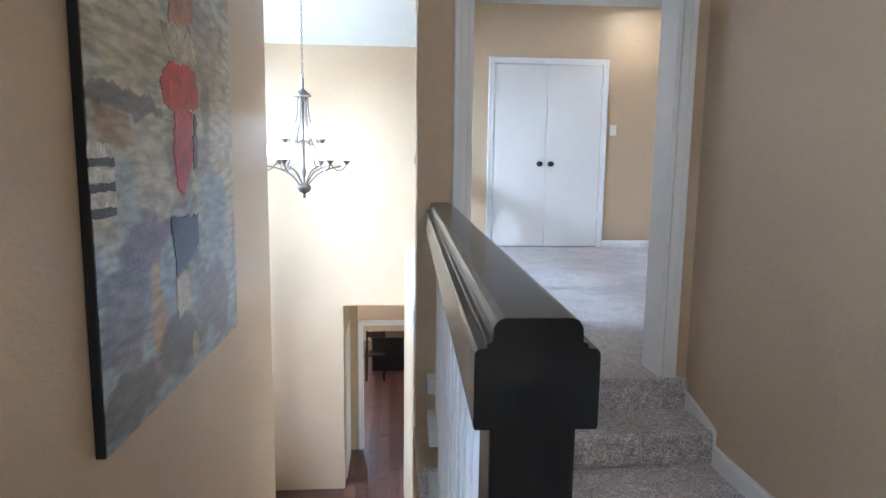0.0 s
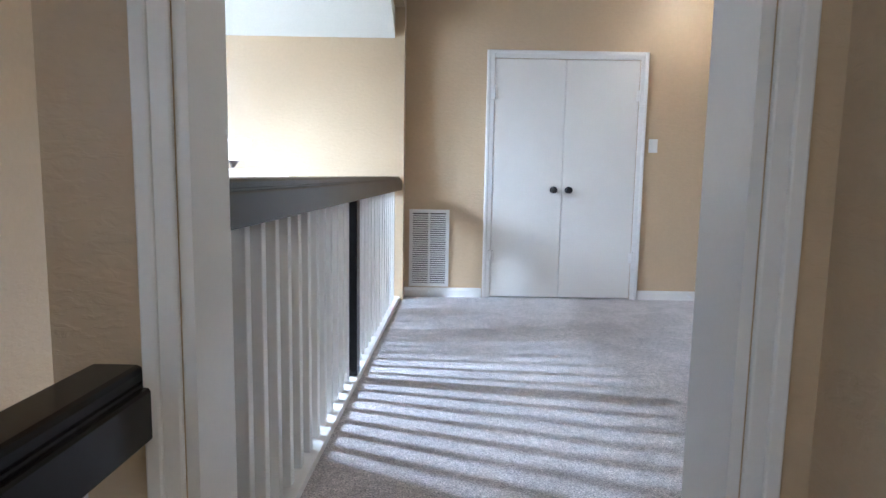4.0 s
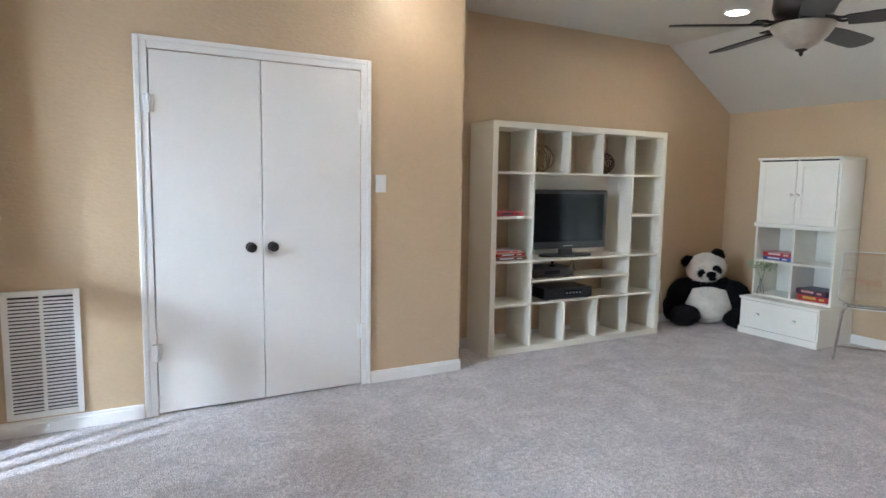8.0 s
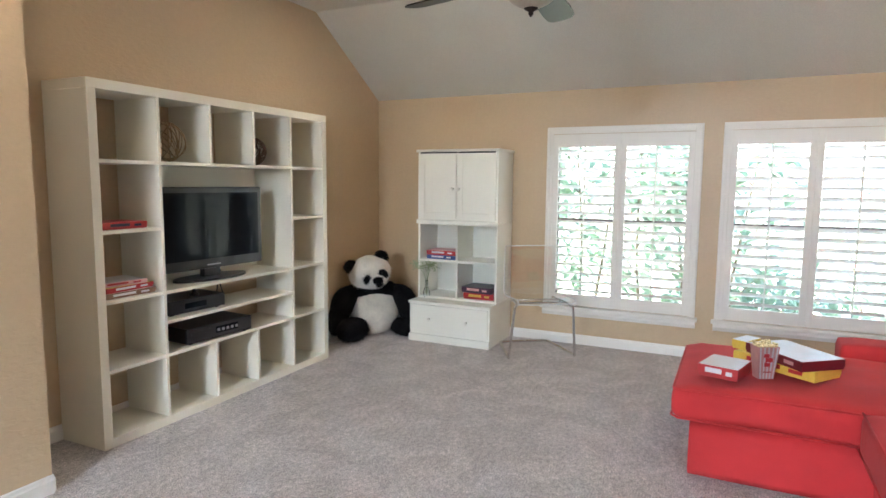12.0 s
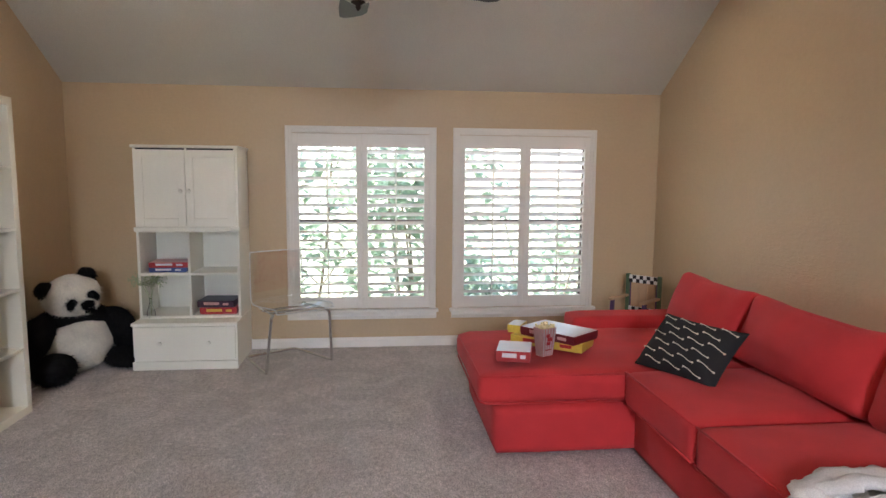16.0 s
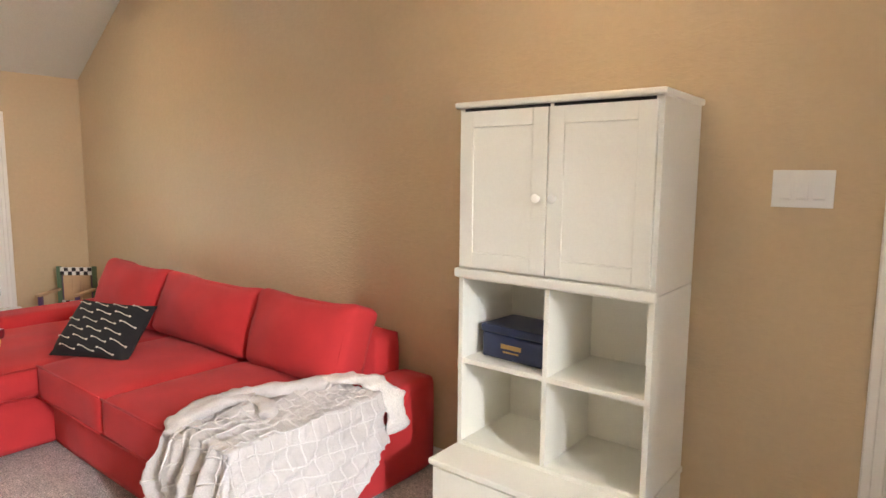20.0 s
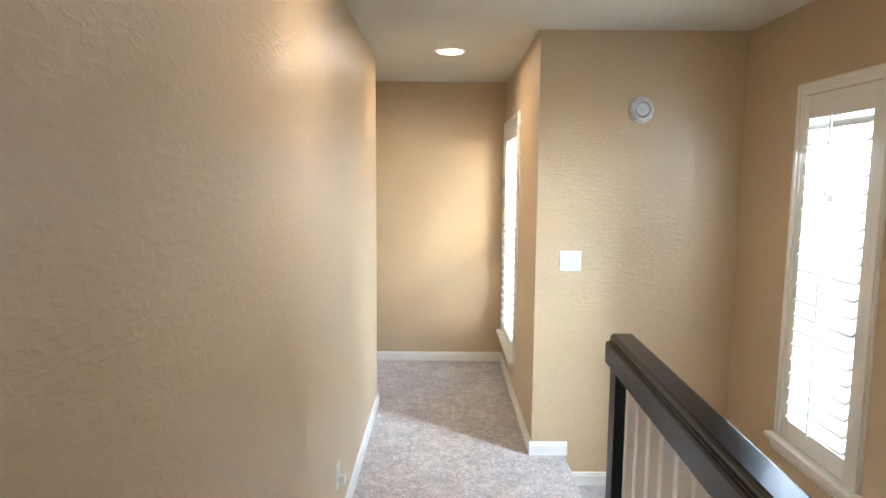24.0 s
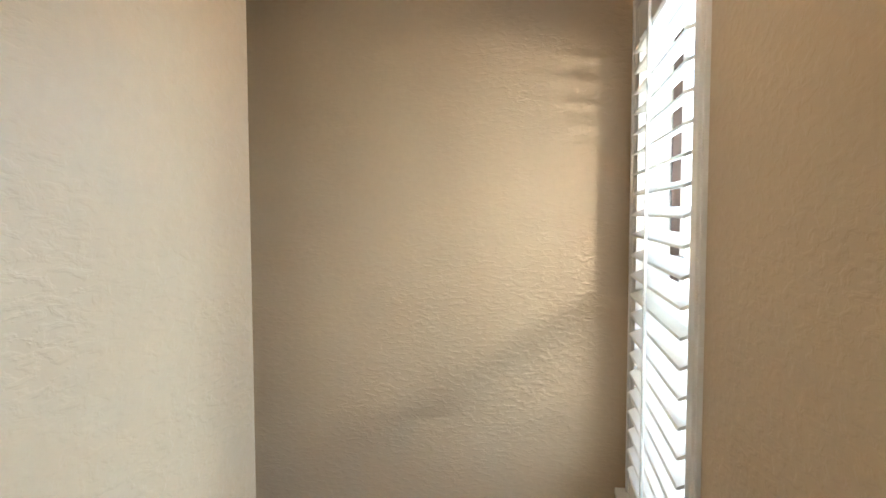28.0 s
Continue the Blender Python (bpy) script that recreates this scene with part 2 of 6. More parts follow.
lf.links.new(tl.outputs[0], lm.inputs[2])
lf.links.new(lm.outputs[0], lf.nodes["Material Output"].inputs["Surface"])
BARK = surface("bark", (0.24, 0.20, 0.15), rough=0.9, blotch=0.3, blotch_scale=9, bump=0.8, bump_scale=40, depth=0.01)
GRASS = surface("lawn", (0.24, 0.25, 0.17), rough=0.95, blotch=0.3, blotch_scale=0.8, grain=0.4, grain_scale=30)
BOWL = glow("lit_frosted_glass", (1.0, 0.95, 0.88), 0.22)
CAN = glow("lit_can_lamp", (1.0, 0.86, 0.68), 14.0)
FANMETAL = surface("oiled_bronze", (0.030, 0.022, 0.018), rough=0.32, metal=0.6, blotch=0.15, blotch_scale=20)
FANBOWL = surface("alabaster_glass", (0.36, 0.315, 0.245), rough=0.35, blotch=0.12, blotch_scale=14, grain=0.03)


# ---- mesh helpers ----
def part(name, bm, material, parent=None, label="", smooth=False):
    me = bpy.data.meshes.new(name)
    bm.normal_update()
    bm.to_mesh(me)
    bm.free()
    for mm in material if isinstance(material, (list, tuple)) else (material,):
        me.materials.append(mm)
    if smooth:
        me.polygons.foreach_set("use_smooth", [True] * len(me.polygons))
    ob = new(name, me)
    if parent is not None:
        ob.parent = parent
    if label:
        tagged(ob, label)
    return ob


def add_box(bm, x0, y0, z0, x1, y1, z1, bevel=0.0, segs=2):
    b = bmesh.new()
    vs = [b.verts.new((x, y, z)) for z in (z0, z1) for y in (y0, y1) for x in (x0, x1)]
    for q in ((0, 2, 3, 1), (4, 5, 7, 6), (0, 1, 5, 4), (2, 6, 7, 3), (0, 4, 6, 2), (1, 3, 7, 5)):
        b.faces.new([vs[i] for i in q])
    if bevel:
        bmesh.ops.bevel(b, geom=b.edges[:], offset=bevel, segments=segs, affect="EDGES", profile=0.5)
    merge(bm, b)
    return bm


def merge(bm, other):
    me = bpy.data.meshes.new("tmp")
    other.to_mesh(me)
    other.free()
    bm.from_mesh(me)
    bpy.data.meshes.remove(me)


def boxes(*bounds, bevel=0.0, segs=2):
    bm = bmesh.new()
    for b in bounds:
        add_box(bm, *b, bevel=bevel, segs=segs)
    return bm


def box(name, parent, material, bounds, bevel=0.0, label="", segs=2):
    return part(name, boxes(bounds, bevel=bevel, segs=segs), material, parent, label)


def lathe(bm, profile, segs=24, at=(0, 0, 0)):
    """Revolves a profile of (radius, height) round z."""
    rings = []
    for r, z in profile:
        rings.append([bm.verts.new((at[0] + r * math.cos(2 * math.pi * k / segs), at[1] + r * math.sin(2 * math.pi * k / segs), at[2] + z)) for k in range(segs)])
    for a, b in zip(rings, rings[1:]):
        for k in range(segs):
            bm.faces.new((a[k], a[(k + 1) % segs], b[(k + 1) % segs], b[k]))
    for ring in (rings[0][::-1], rings[-1]):
        bm.faces.new(ring)
    return bm


def tube(bm, pts, radius, segs=10, taper=None):
    """A round bar along a line of points."""
    pts = [Vector(p) for p in pts]
    rings, up = [], Vector((0.0, 0.0, 1.0))
    for i, p in enumerate(pts):
        d = (pts[min(i + 1, len(pts) - 1)] - pts[max(i - 1, 0)]).normalized()
        if abs(d.dot(up)) > 0.98:
            up = Vector((1.0, 0.0, 0.0)) if abs(d.x) < 0.9 else Vector((0.0, 1.0, 0.0))
        s = d.cross(up).normalized()
        up = s.cross(d).normalized()
        r = radius if taper is None else radius + (taper - radius) * i / (len(pts) - 1)
        rings.append([bm.verts.new(p + r * (math.cos(2 * math.pi * k / segs) * s + math.sin(2 * math.pi * k / segs) * up)) for k in range(segs)])
    for a, b in zip(rings, rings[1:]):
        for k in range(segs):
            bm.faces.new((a[k], a[(k + 1) % segs], b[(k + 1) % segs], b[k]))
    bm.faces.new(rings[0][::-1])
    bm.faces.new(rings[-1])
    return bm


def smooth_line(pts, n=6):
    """A Catmull-Rom line through the points."""
    p = [Vector(q) for q in pts]
    p = [2 * p[0] - p[1], *p, 2 * p[-1] - p[-2]]
    out = []
    for i in range(1, len(p) - 2):
        for k in range(n):
            t = k / n
            out.append(0.5 * (2 * p[i] + (p[i + 1] - p[i - 1]) * t + (2 * p[i - 1] - 5 * p[i] + 4 * p[i + 1] - p[i + 2]) * t * t + (3 * p[i] - p[i - 1] - 3 * p[i + 1] + p[i + 2]) * t ** 3))
    out.append(p[-2])
    return out


def prism(bm, outline, axis, a, b):
    """An outline of 2D points drawn out along an axis from a to b."""
    def place(u, v, w):
        return {"x": (w, u, v), "y": (u, w, v), "z": (u, v, w)}[axis]
    lo = [bm.verts.new(place(u, v, a)) for u, v in outline]
    hi = [bm.verts.new(place(u, v, b)) for u, v in outline]
    n = len(outline)
    for k in range(n):
        bm.faces.new((lo[k], lo[(k + 1) % n], hi[(k + 1) % n], hi[k]))
    bm.faces.new(lo[::-1])
    bm.faces.new(hi)
    bmesh.ops.recalc_face_normals(bm, faces=bm.faces[:])
    return bm


def cushion(bm, x0, y0, z0, x1, y1, z1, r=0.05, puff=0.03, cuts=9, wrinkle=0.006, seed=0.0):
    """A stuffed box with rounded edges, a bulging top and faint wrinkles."""
    b = bmesh.new()
    bmesh.ops.create_cube(b, size=2.0)
    bmesh.ops.subdivide_edges(b, edges=b.edges[:], cuts=cuts, use_grid_fill=True)
    h = Vector(((x1 - x0) / 2, (y1 - y0) / 2, (z1 - z0) / 2))
    c = Vector(((x0 + x1) / 2, (y0 + y1) / 2, (z0 + z1) / 2))
    r = min(r, *h)
    for v in b.verts:
        u = v.co.copy()
        p = Vector((u.x * h.x, u.y * h.y, u.z * h.z))
        inner = Vector([max(-(h[i] - r), min(h[i] - r, p[i])) for i in range(3)])
        d = p - inner
        if d.length > 1e-9:
            p = inner + d.normalized() * r
        thin = min(range(3), key=lambda i: h[i])
        o = [i for i in range(3) if i != thin]
        p[thin] += puff * u[thin] * (1 - u[o[0]] ** 2) * (1 - u[o[1]] ** 2)
        w = noise.noise((p + c) * 5 + Vector((seed, 0, 0)))
        p[thin] += wrinkle * w
        v.co = p + c
    merge(bm, b)
    return bm


def thing(name, at, label, category, group="", kind="", rz=0.0):
    ob = new(name)
    ob.empty_display_size = 0.1
    ob.matrix_basis = pose(*at, 0, 0, rz)
    return tagged(ob, label, category, group, kind)


def structure(name, bm, material, label, category):
    return tagged(part(name, bm, material), label, category, kind="structure")


def wall_cells(bm, along, a0, a1, f0, f1, z0, z1, holes=()):
    """A straight wall from a0 to a1 along x or y, its faces at f0 and f1, with openings (from, to, bottom, top) cut through."""
    cuts = sorted({a0, a1, *[v for h in holes for v in h[:2]]})
    for p, q in zip(cuts, cuts[1:]):
        zs = sorted({z0, z1, *[v for h in holes if h[0] < q - 1e-6 and h[1] > p + 1e-6 for v in h[2:]]})
        for s, t in zip(zs, zs[1:]):
            if any(h[0] < q - 1e-6 and h[1] > p + 1e-6 and h[2] < t - 1e-6 and h[3] > s + 1e-6 for h in holes):
                continue
            if along == "x":
                add_box(bm, p, f0, s, q, f1, t)
            else:
                add_box(bm, f0, p, s, f1, q, t)
    return bm


# ---- the large structure ----
# windows: along the wall from, to, bottom, top of the hole
W1, W2 = (4.795, 5.89, 0.32, 1.745), (3.455, 4.55, 0.32, 1.745)
WH = (-2.175, -1.315, 0.03, 1.745)
WS = (0.155, 0.665, 0.10, 1.72)
FW = [(4.85, 6.227), (6.39, 6.82)]

structure("floor", boxes((0.44, YS0 + 0.02, -0.25, XE, YA, 0.0)), CARPET, "greige cut-pile carpet of the loft room", "carpet")
steps = bmesh.new()
add_box(steps, 0.52, 2.41, -0.275, XH, 2.70, -0.135, bevel=0.018, segs=3)
add_box(steps, 0.52, 2.655, -0.2, XH, 2.74, 0.002, bevel=0.018, segs=3)
structure("stair_steps", steps, CARPET, "two carpeted steps up from the hall to the loft", "steps")
hall = boxes((XW, YEND, ZH - 0.2, 3.2, YB, ZH), (0.40, YB, ZH - 0.2, XH, 2.46, ZH))
structure("floor_hall", hall, CARPET, "greige cut-pile carpet of the upper hall", "carpet")
structure("floor_landing", boxes((XL, YB, ZL - 0.2, 0.40, 0.95, ZL)), CARPET, "carpeted stair landing one step below the hall", "carpet")
flight = bmesh.new()
for k in range(14):
    z = ZL - 0.172 * (k + 1)
    add_box(flight, XL, 0.95 + 0.25 * k, z - 0.2, 0.40, 0.95 + 0.25 * (k + 1) + 0.03, z, bevel=0.015)
structure("stair_flight", flight, CARPET, "carpeted flight of stairs down to the foyer", "stairs")

wn_ = bmesh.new()
wall_cells(wn_, "x", 0.68, XC, YN, YN + 0.12, -0.25, 3.0, [(1.43, 2.655, -0.25, 2.045)])
add_box(wn_, XC - 0.12, YN + 0.12, -0.25, XC, YA, 3.0)
structure("wall_closet", wn_, TAN, "tan painted textured wall with a closet opening", "wall")
structure("wall_north", boxes((XC - 0.12, YA, -0.25, XE + 0.2, YA + 0.15, 3.0)), TAN, "tan painted wall behind the bookcase", "wall")
we = wall_cells(bmesh.new(), "y", YS - 0.2, YA + 0.15, XE, XE + 0.16, -0.25, 2.6, [W1, W2])
structure("wall_east", we, TAN, "tan painted wall with two shuttered windows", "wall")
ws = wall_cells(bmesh.new(), "x", 0.40, XE + 0.16, YS0, YS, -0.5, 3.0, [(DX0, DX1, -0.5, DH)])
structure("wall_south", ws, TAN, "tan painted textured wall with a cased doorway", "wall")
structure("wall_hall_east", boxes((XH, YC, ZH - 0.2, XH + 0.12, YS0, ZHC + 0.3)), TAN, "tan painted textured hall wall", "wall")
structure("wall_hall_return", boxes((XH + 0.12, YC, ZH - 0.2, 3.2, YC + 0.12, ZHC + 0.3)), TAN, "tan painted wall round the hall corner", "wall")
structure("wall_hall_end", boxes((XW - 0.15, YEND - 0.12, ZH - 0.2, 3.2, YEND, ZHC + 0.3)), TAN, "tan painted wall closing the hall", "wall")
structure("wall_hall_far", boxes((3.2, YEND - 0.12, ZH - 0.2, 3.32, YC + 0.12, ZHC + 0.3)), TAN, "tan painted wall", "wall")
ww = wall_cells(bmesh.new(), "y", YEND, YB, XW - 0.16, XW, ZH - 0.2, ZHC + 0.3, [WH])
structure("wall_hall_west", ww, TAN, "tan painted hall wall with a tall shuttered window", "wall")
structure("wall_landing", boxes((XL - 0.15, YB - 0.12, ZF - 0.1, XW - 0.16, YB, ZHC + 0.3)), TAN, "tan painted wall at the stair landing", "wall")
YPE = 4.48
wl = wall_cells(bmesh.new(), "y", YB, YPE, XL - 0.15, XL, ZF - 0.1, 3.7, [WS])
structure("wall_stair", wl, TAN, "tan painted stair wall with a painting", "wall")
structure("wall_foyer_south", boxes((XFW, YPE - 0.12, ZF - 0.1, XL - 0.15, YPE, 3.7)), TAN, "pale wall of the foyer", "wall")
wf = wall_cells(bmesh.new(), "x", XFW - 0.15, 0.68, YF, YF + 0.15, ZF - 0.1, 3.7, [(-0.235, 0.60, ZF - 0.1, -0.63)])
add_box(wf, 0.60, YF + 0.15, -0.3, 0.68, YN + 0.12, 3.0)
structure("wall_foyer_north", wf, TAN, "tall tan painted textured foyer wall with a passage", "wall")
FT_ = lambda y: 1.81 + 0.475 * (6.82 - y)
wfw = wall_cells(bmesh.new(), "y", YPE - 0.12, YF + 0.15, XFW - 0.16, XFW, ZF - 0.1, 3.7, [(a, b, -0.49, FT_(a)) for a, b in FW] + [(a, b, -1.95, -0.80) for a, b in FW])
for a, b in FW:
    prism(wfw, [(a, FT_(a)), (b, FT_(b)), (b, FT_(a))], "x", XFW - 0.16, XFW)
structure("wall_foyer_west", wfw, TAN, "tall tan foyer wall with clipped-corner windows", "wall")
structure("wall_foyer_east", boxes((0.44, YS, ZF - 0.1, 0.60, YF, -0.25)), TAN, "wall under the loft railing", "wall")
structure("wall_under_hall", boxes((0.395, 0.8, ZF - 0.1, 0.52, YS, ZH - 0.001)), TAN, "wall beside the stair flight", "wall")
structure("header_beam", boxes((0.52, YS, 2.39, 0.68, YF, 3.6)), TAN, "tan painted header over the railing opening", "beam")
structure("floor_foyer", boxes((XFW - 0.2, 0.5, ZF - 0.15, 2.2, 14.0, ZF)), CARPET, "dark hardwood floor of the foyer", "floor")

structure("ceiling", boxes((0.52, YS - 0.1, ZC, XP, YA + 0.1, ZC + 0.15)), WHITE_CEIL, "flat white ceiling of the loft", "ceiling")
sl = prism(bmesh.new(), [(XP, ZC), (XE + 0.15, ZE - 0.15 * (ZC - ZE) / (XE - XP)), (XE + 0.15, ZE + 0.3), (XP, ZC + 0.3)], "y", YS - 0.1, YA + 0.1)
structure("ceiling_slope", sl, WHITE_CEIL, "sloping white ceiling down to the window wall", "ceiling")
structure("ceiling_hall", boxes((XL - 0.1, YEND - 0.1, ZHC, 3.3, YS0 + 0.02, ZHC + 0.15)), WHITE_CEIL, "flat white hall ceiling", "ceiling")
fc = prism(bmesh.new(), [(YF + 0.1, ZFC - 0.05), (YPE - 0.1, ZFC + 1.24), (YPE - 0.1, ZFC + 1.5), (YF + 0.1, ZFC + 1.5)], "x", XFW - 0.15, 0.6)
structure("ceiling_foyer", fc, WHITE_CEIL, "sloping white foyer ceiling", "ceiling")
structure("wall_foyer_header", boxes((XL - 0.1, YS0, ZHC, 0.52, YPE - 0.1, 3.7)), TAN, "wall above the stair opening", "wall")


# ---- trim: baseboards, casings, doors ----
BB_H, BB_T = 0.08, 0.014


def baseboard(name, x0, y0, x1, y1, z, side):
    """A skirting board along a wall; side: the way it faces, as +x, -x, +y or -y."""
    bm = bmesh.new()
    prof = [(0, 0), (BB_T, 0), (BB_T, BB_H - 0.022), (BB_T - 0.004, BB_H - 0.016), (BB_T - 0.006, BB_H - 0.004), (0.004, BB_H), (0, BB_H)]
    if side in ("+y", "-y"):
        s = 1 if side == "+y" else -1
        prism(bm, [(y0 + s * u, z + v) for u, v in prof], "x", x0, x1)
    else:
        s = 1 if side == "+x" else -1
        prism(bm, [(x0 + s * u, z + v) for u, v in prof], "y", y0, y1)
    return structure(name, bm, TRIM, "white painted baseboard", "baseboard")


baseboard("baseboard", 0.68, YN, 1.357, YN, 0, "-y")
baseboard("baseboard", 2.726, YN, XC, YN, 0, "-y")
baseboard("baseboard", XC, YN, XC, YA, 0, "+x")
baseboard("baseboard", XC + BB_T, YA, XE, YA, 0, "-y")
baseboard("baseboard", XE, YS, XE, YA - BB_T, 0, "-x")
baseboard("baseboard", 1.50, YS, XE - BB_T, YS, 0, "+y")
baseboard("baseboard", XH, YC, XH, 2.34, ZH, "-x")
baseboard("baseboard", XW, YEND, 3.2, YEND, ZH, "+y")
baseboard("baseboard", XW, YEND + BB_T, XW, YB, ZH, "+x")
baseboard("baseboard", 0.385, YB, XW + BB_T, YB, ZH, "+y")
baseboard("baseboard", XL, YB, 0.385, YB, ZL, "+y")
skirt = prism(bmesh.new(), [(2.34, ZH), (2.64, ZH), (2.68, -0.135), (2.68, -0.06), (2.66, -0.06), (2.43, -0.12), (2.41, -0.135), (2.41, -0.19), (2.34, ZH + BB_H)], "x", XH - 0.013, XH)
structure("stair_skirt", skirt, TRIM, "white skirting that climbs the two steps", "baseboard")


def casing(bm, x0, x1, z0, z1, y, s, w=0.060):
    """A moulded door casing round an opening x0..x1 on the face y, proud towards s."""
    for d0, d1, p in ((0.0, w, 0.012), (w - 0.030, w - 0.003, 0.018)):
        for b in ((x0 - d1, z0, x0 - d0, z1 + d1), (x1 + d0, z0, x1 + d1, z1 + d1), (x0 - d0, z1 + d0, x1 + d0, z1 + d1)):
            add_box(bm, b[0], min(y, y + s * p), b[1], b[2], max(y, y + s * p), b[3], bevel=0.0045)
    return bm


door = tagged(new("door_frame"), "white painted doorway casing between hall and loft", "door frame", kind="structure")
part("casing", casing(bmesh.new(), DX0, DX1, -0.035, DH, YS0, -1), TRIM, door)
part("casing", casing(bmesh.new(), DX0, DX1, 0.0, DH, YS, 1), TRIM, door)
part("jamb", boxes((DX0, YS0 + 0.001, 0.0, DX0 + 0.02, YS - 0.001, DH, ), (DX1 - 0.02, YS0 + 0.001, 0.0, DX1, YS - 0.001, DH), (DX0 + 0.02, YS0 + 0.001, DH - 0.02, DX1 - 0.02, YS - 0.001, DH)), TRIM, door)

# closet with two flush doors
closet = tagged(new("door_1"), "closed pair of white flush closet doors with black knobs", "closet door", kind="structure")
part("casing", casing(bmesh.new(), 1.43, 2.655, 0.0, 2.042, YN, -1, 0.068), TRIM, closet)
for x0, x1, kx in ((1.434, 2.028, 1.956), (2.032, 2.651, 2.085)):
    slab = box("door_leaf", closet, DOORW, (x0, YN - 0.006, 0.012, x1, YN + 0.03, 2.038), bevel=0.003)
    bm = bmesh.new()
    lathe(bm, [(0.030, 0), (0.030, 0.006), (0.011, 0.010), (0.011, 0.028), (0.022, 0.034), (0.029, 0.046), (0.027, 0.058), (0.015, 0.064)], 20)
    knob = part("knob", bm, BLACKMETAL, slab, "round black door knob", smooth=True)
    knob.matrix_basis = pose(kx, YN - 0.006, 0.948, 90, 0, 0)
    for z in (0.37, 1.75):
        hx = x0 - 0.004 if x0 < 1.9 else x1 + 0.004
        hb = boxes((hx - 0.026, YN - 0.024, z - 0.046, hx + 0.026, YN - 0.0065, z + 0.046), bevel=0.004)
        tube(hb, [(hx, YN - 0.026, z - 0.050), (hx, YN - 0.026, z + 0.050)], 0.008, 8)
        part("hinge", hb, TRIM, slab)
box("closet_back", closet, TAN, (1.43, YN + 0.06, 0, 2.655, YN + 0.08, 2.045))

# return-air grille
vent = tagged(new("wall_vent"), "white louvred return-air grille on the tan wall", "wall vent")
vx0, vx1, vz0, vz1 = 0.722, 1.068, 0.090, 0.762
vf = boxes((vx0, YN - 0.012, vz0, vx0 + 0.03, YN - 0.001, vz1), (vx1 - 0.03, YN - 0.012, vz0, vx1, YN - 0.001, vz1), (vx0 + 0.03, YN - 0.012, vz0, vx1 - 0.03, YN - 0.001, vz0 + 0.03), (vx0 + 0.03, YN - 0.012, vz1 - 0.03, vx1 - 0.03, YN - 0.001, vz1), bevel=0.002)
add_box(vf, (vx0 + vx1) / 2 - 0.009, YN - 0.011, vz0 + 0.03, (vx0 + vx1) / 2 + 0.009, YN - 0.002, vz1 - 0.03)
part("frame", vf, TRIM, vent)
# the shade between the slats, put into a dark brown sheet
box("backing", vent, surface("slat_gap_shade", (0.055, 0.043, 0.034), rough=0.95, blotch=0.2, blotch_scale=12, grain=0.2), (vx0 + 0.02, YN - 0.004, vz0 + 0.02, vx1 - 0.02, YN - 0.0015, vz1 - 0.02))
slat = bmesh.new()
prism(slat, [(-0.0035, 0.0), (-0.0022, 0.0), (-0.0092, 0.0140), (-0.0105, 0.0140)], "x", 0, (vx1 - vx0) / 2 - 0.039)
slat_ob = part("slat", slat, TRIM, vent)
slat_me = slat_ob.data
n_sl = 32
for c in (0, 1):
    for k in range(n_sl):
        ob = slat_ob if c == 0 and k == 0 else new("slat", slat_me)
        ob.parent = vent
        ob.location = (vx0 + 0.03 if c == 0 else (vx0 + vx1) / 2 + 0.009, YN, vz0 + 0.034 + k * (vz1 - vz0 - 0.07) / n_sl)


def wall_plate(name, label, at, rz, gangs, category="light switch"):
    """A white switch plate; local x along the wall, -y towards the room."""
    w = 0.046 * gangs + 0.03
    t = thing(name, at, label, category, rz=rz)
    box("plate", t, PLATE, (-w / 2, -0.006, -0.0575, w / 2, 0, 0.0575), bevel=0.002)
    for g in range(gangs):
        x = (g - (gangs - 1) / 2) * 0.046
        bm = prism(bmesh.new(), [(-0.006, -0.033), (-0.0075, -0.033), (-0.011, 0.030 if gangs == 2 and g else -0.030), (-0.0075, 0.033), (-0.006, 0.033)], "x", x - 0.0155, x + 0.0155)
        part("rocker", bm, PLATE, t)
        part("rocker_frame", boxes((x - 0.0185, -0.0085, -0.036, x - 0.0165, -0.006, 0.036), (x + 0.0165, -0.0085, -0.036, x + 0.0185, -0.006, 0.036), (x - 0.0165, -0.0085, 0.0345, x + 0.0165, -0.006, 0.036), (x - 0.0165, -0.0085, -0.036, x + 0.0165, -0.006, -0.0345)), PLATE, t)
        for z in (-0.049, 0.049):
            sc = lathe(bmesh.new(), [(0.003, 0), (0.003, 0.0015)], 8)
            so = part("screw", sc, PLATE, t)
            so.matrix_basis = pose(x, -0.006, z, 90, 0, 0)
    return t


wall_plate("light_switch", "white single rocker switch beside the closet", (2.795, YN, 1.335), 0, 1)
wall_plate("light_switch", "white triple rocker switch on the tan wall", (1.748, YS, 1.33), 180, 3)
wall_plate("light_switch", "white double rocker switch on the landing wall", (0.398, YB, 0.878), 180, 2)


def outlet(at, rz, label):
    t = thing("wall_outlet", at, label, "outlet", rz=rz)
    box("plate", t, PLATE, (-0.035, -0.005, -0.057, 0.035, 0, 0.057), bevel=0.002)
    for z in (-0.02, 0.02):
        box("socket", t, PLATE, (-0.016, -0.008, z - 0.013, 0.016, -0.005, z + 0.013), bevel=0.001)
    return t


outlet((5.99, YA, 0.36), 0, "white wall outlet beside the bookcase")
o = outlet((XH, 0.42, 0.02), -90, "white wall outlet low on the hall wall")
box("plug", o, PLATE, (-0.018, -0.035, -0.04, 0.018, -0.008, 0.0), bevel=0.004)

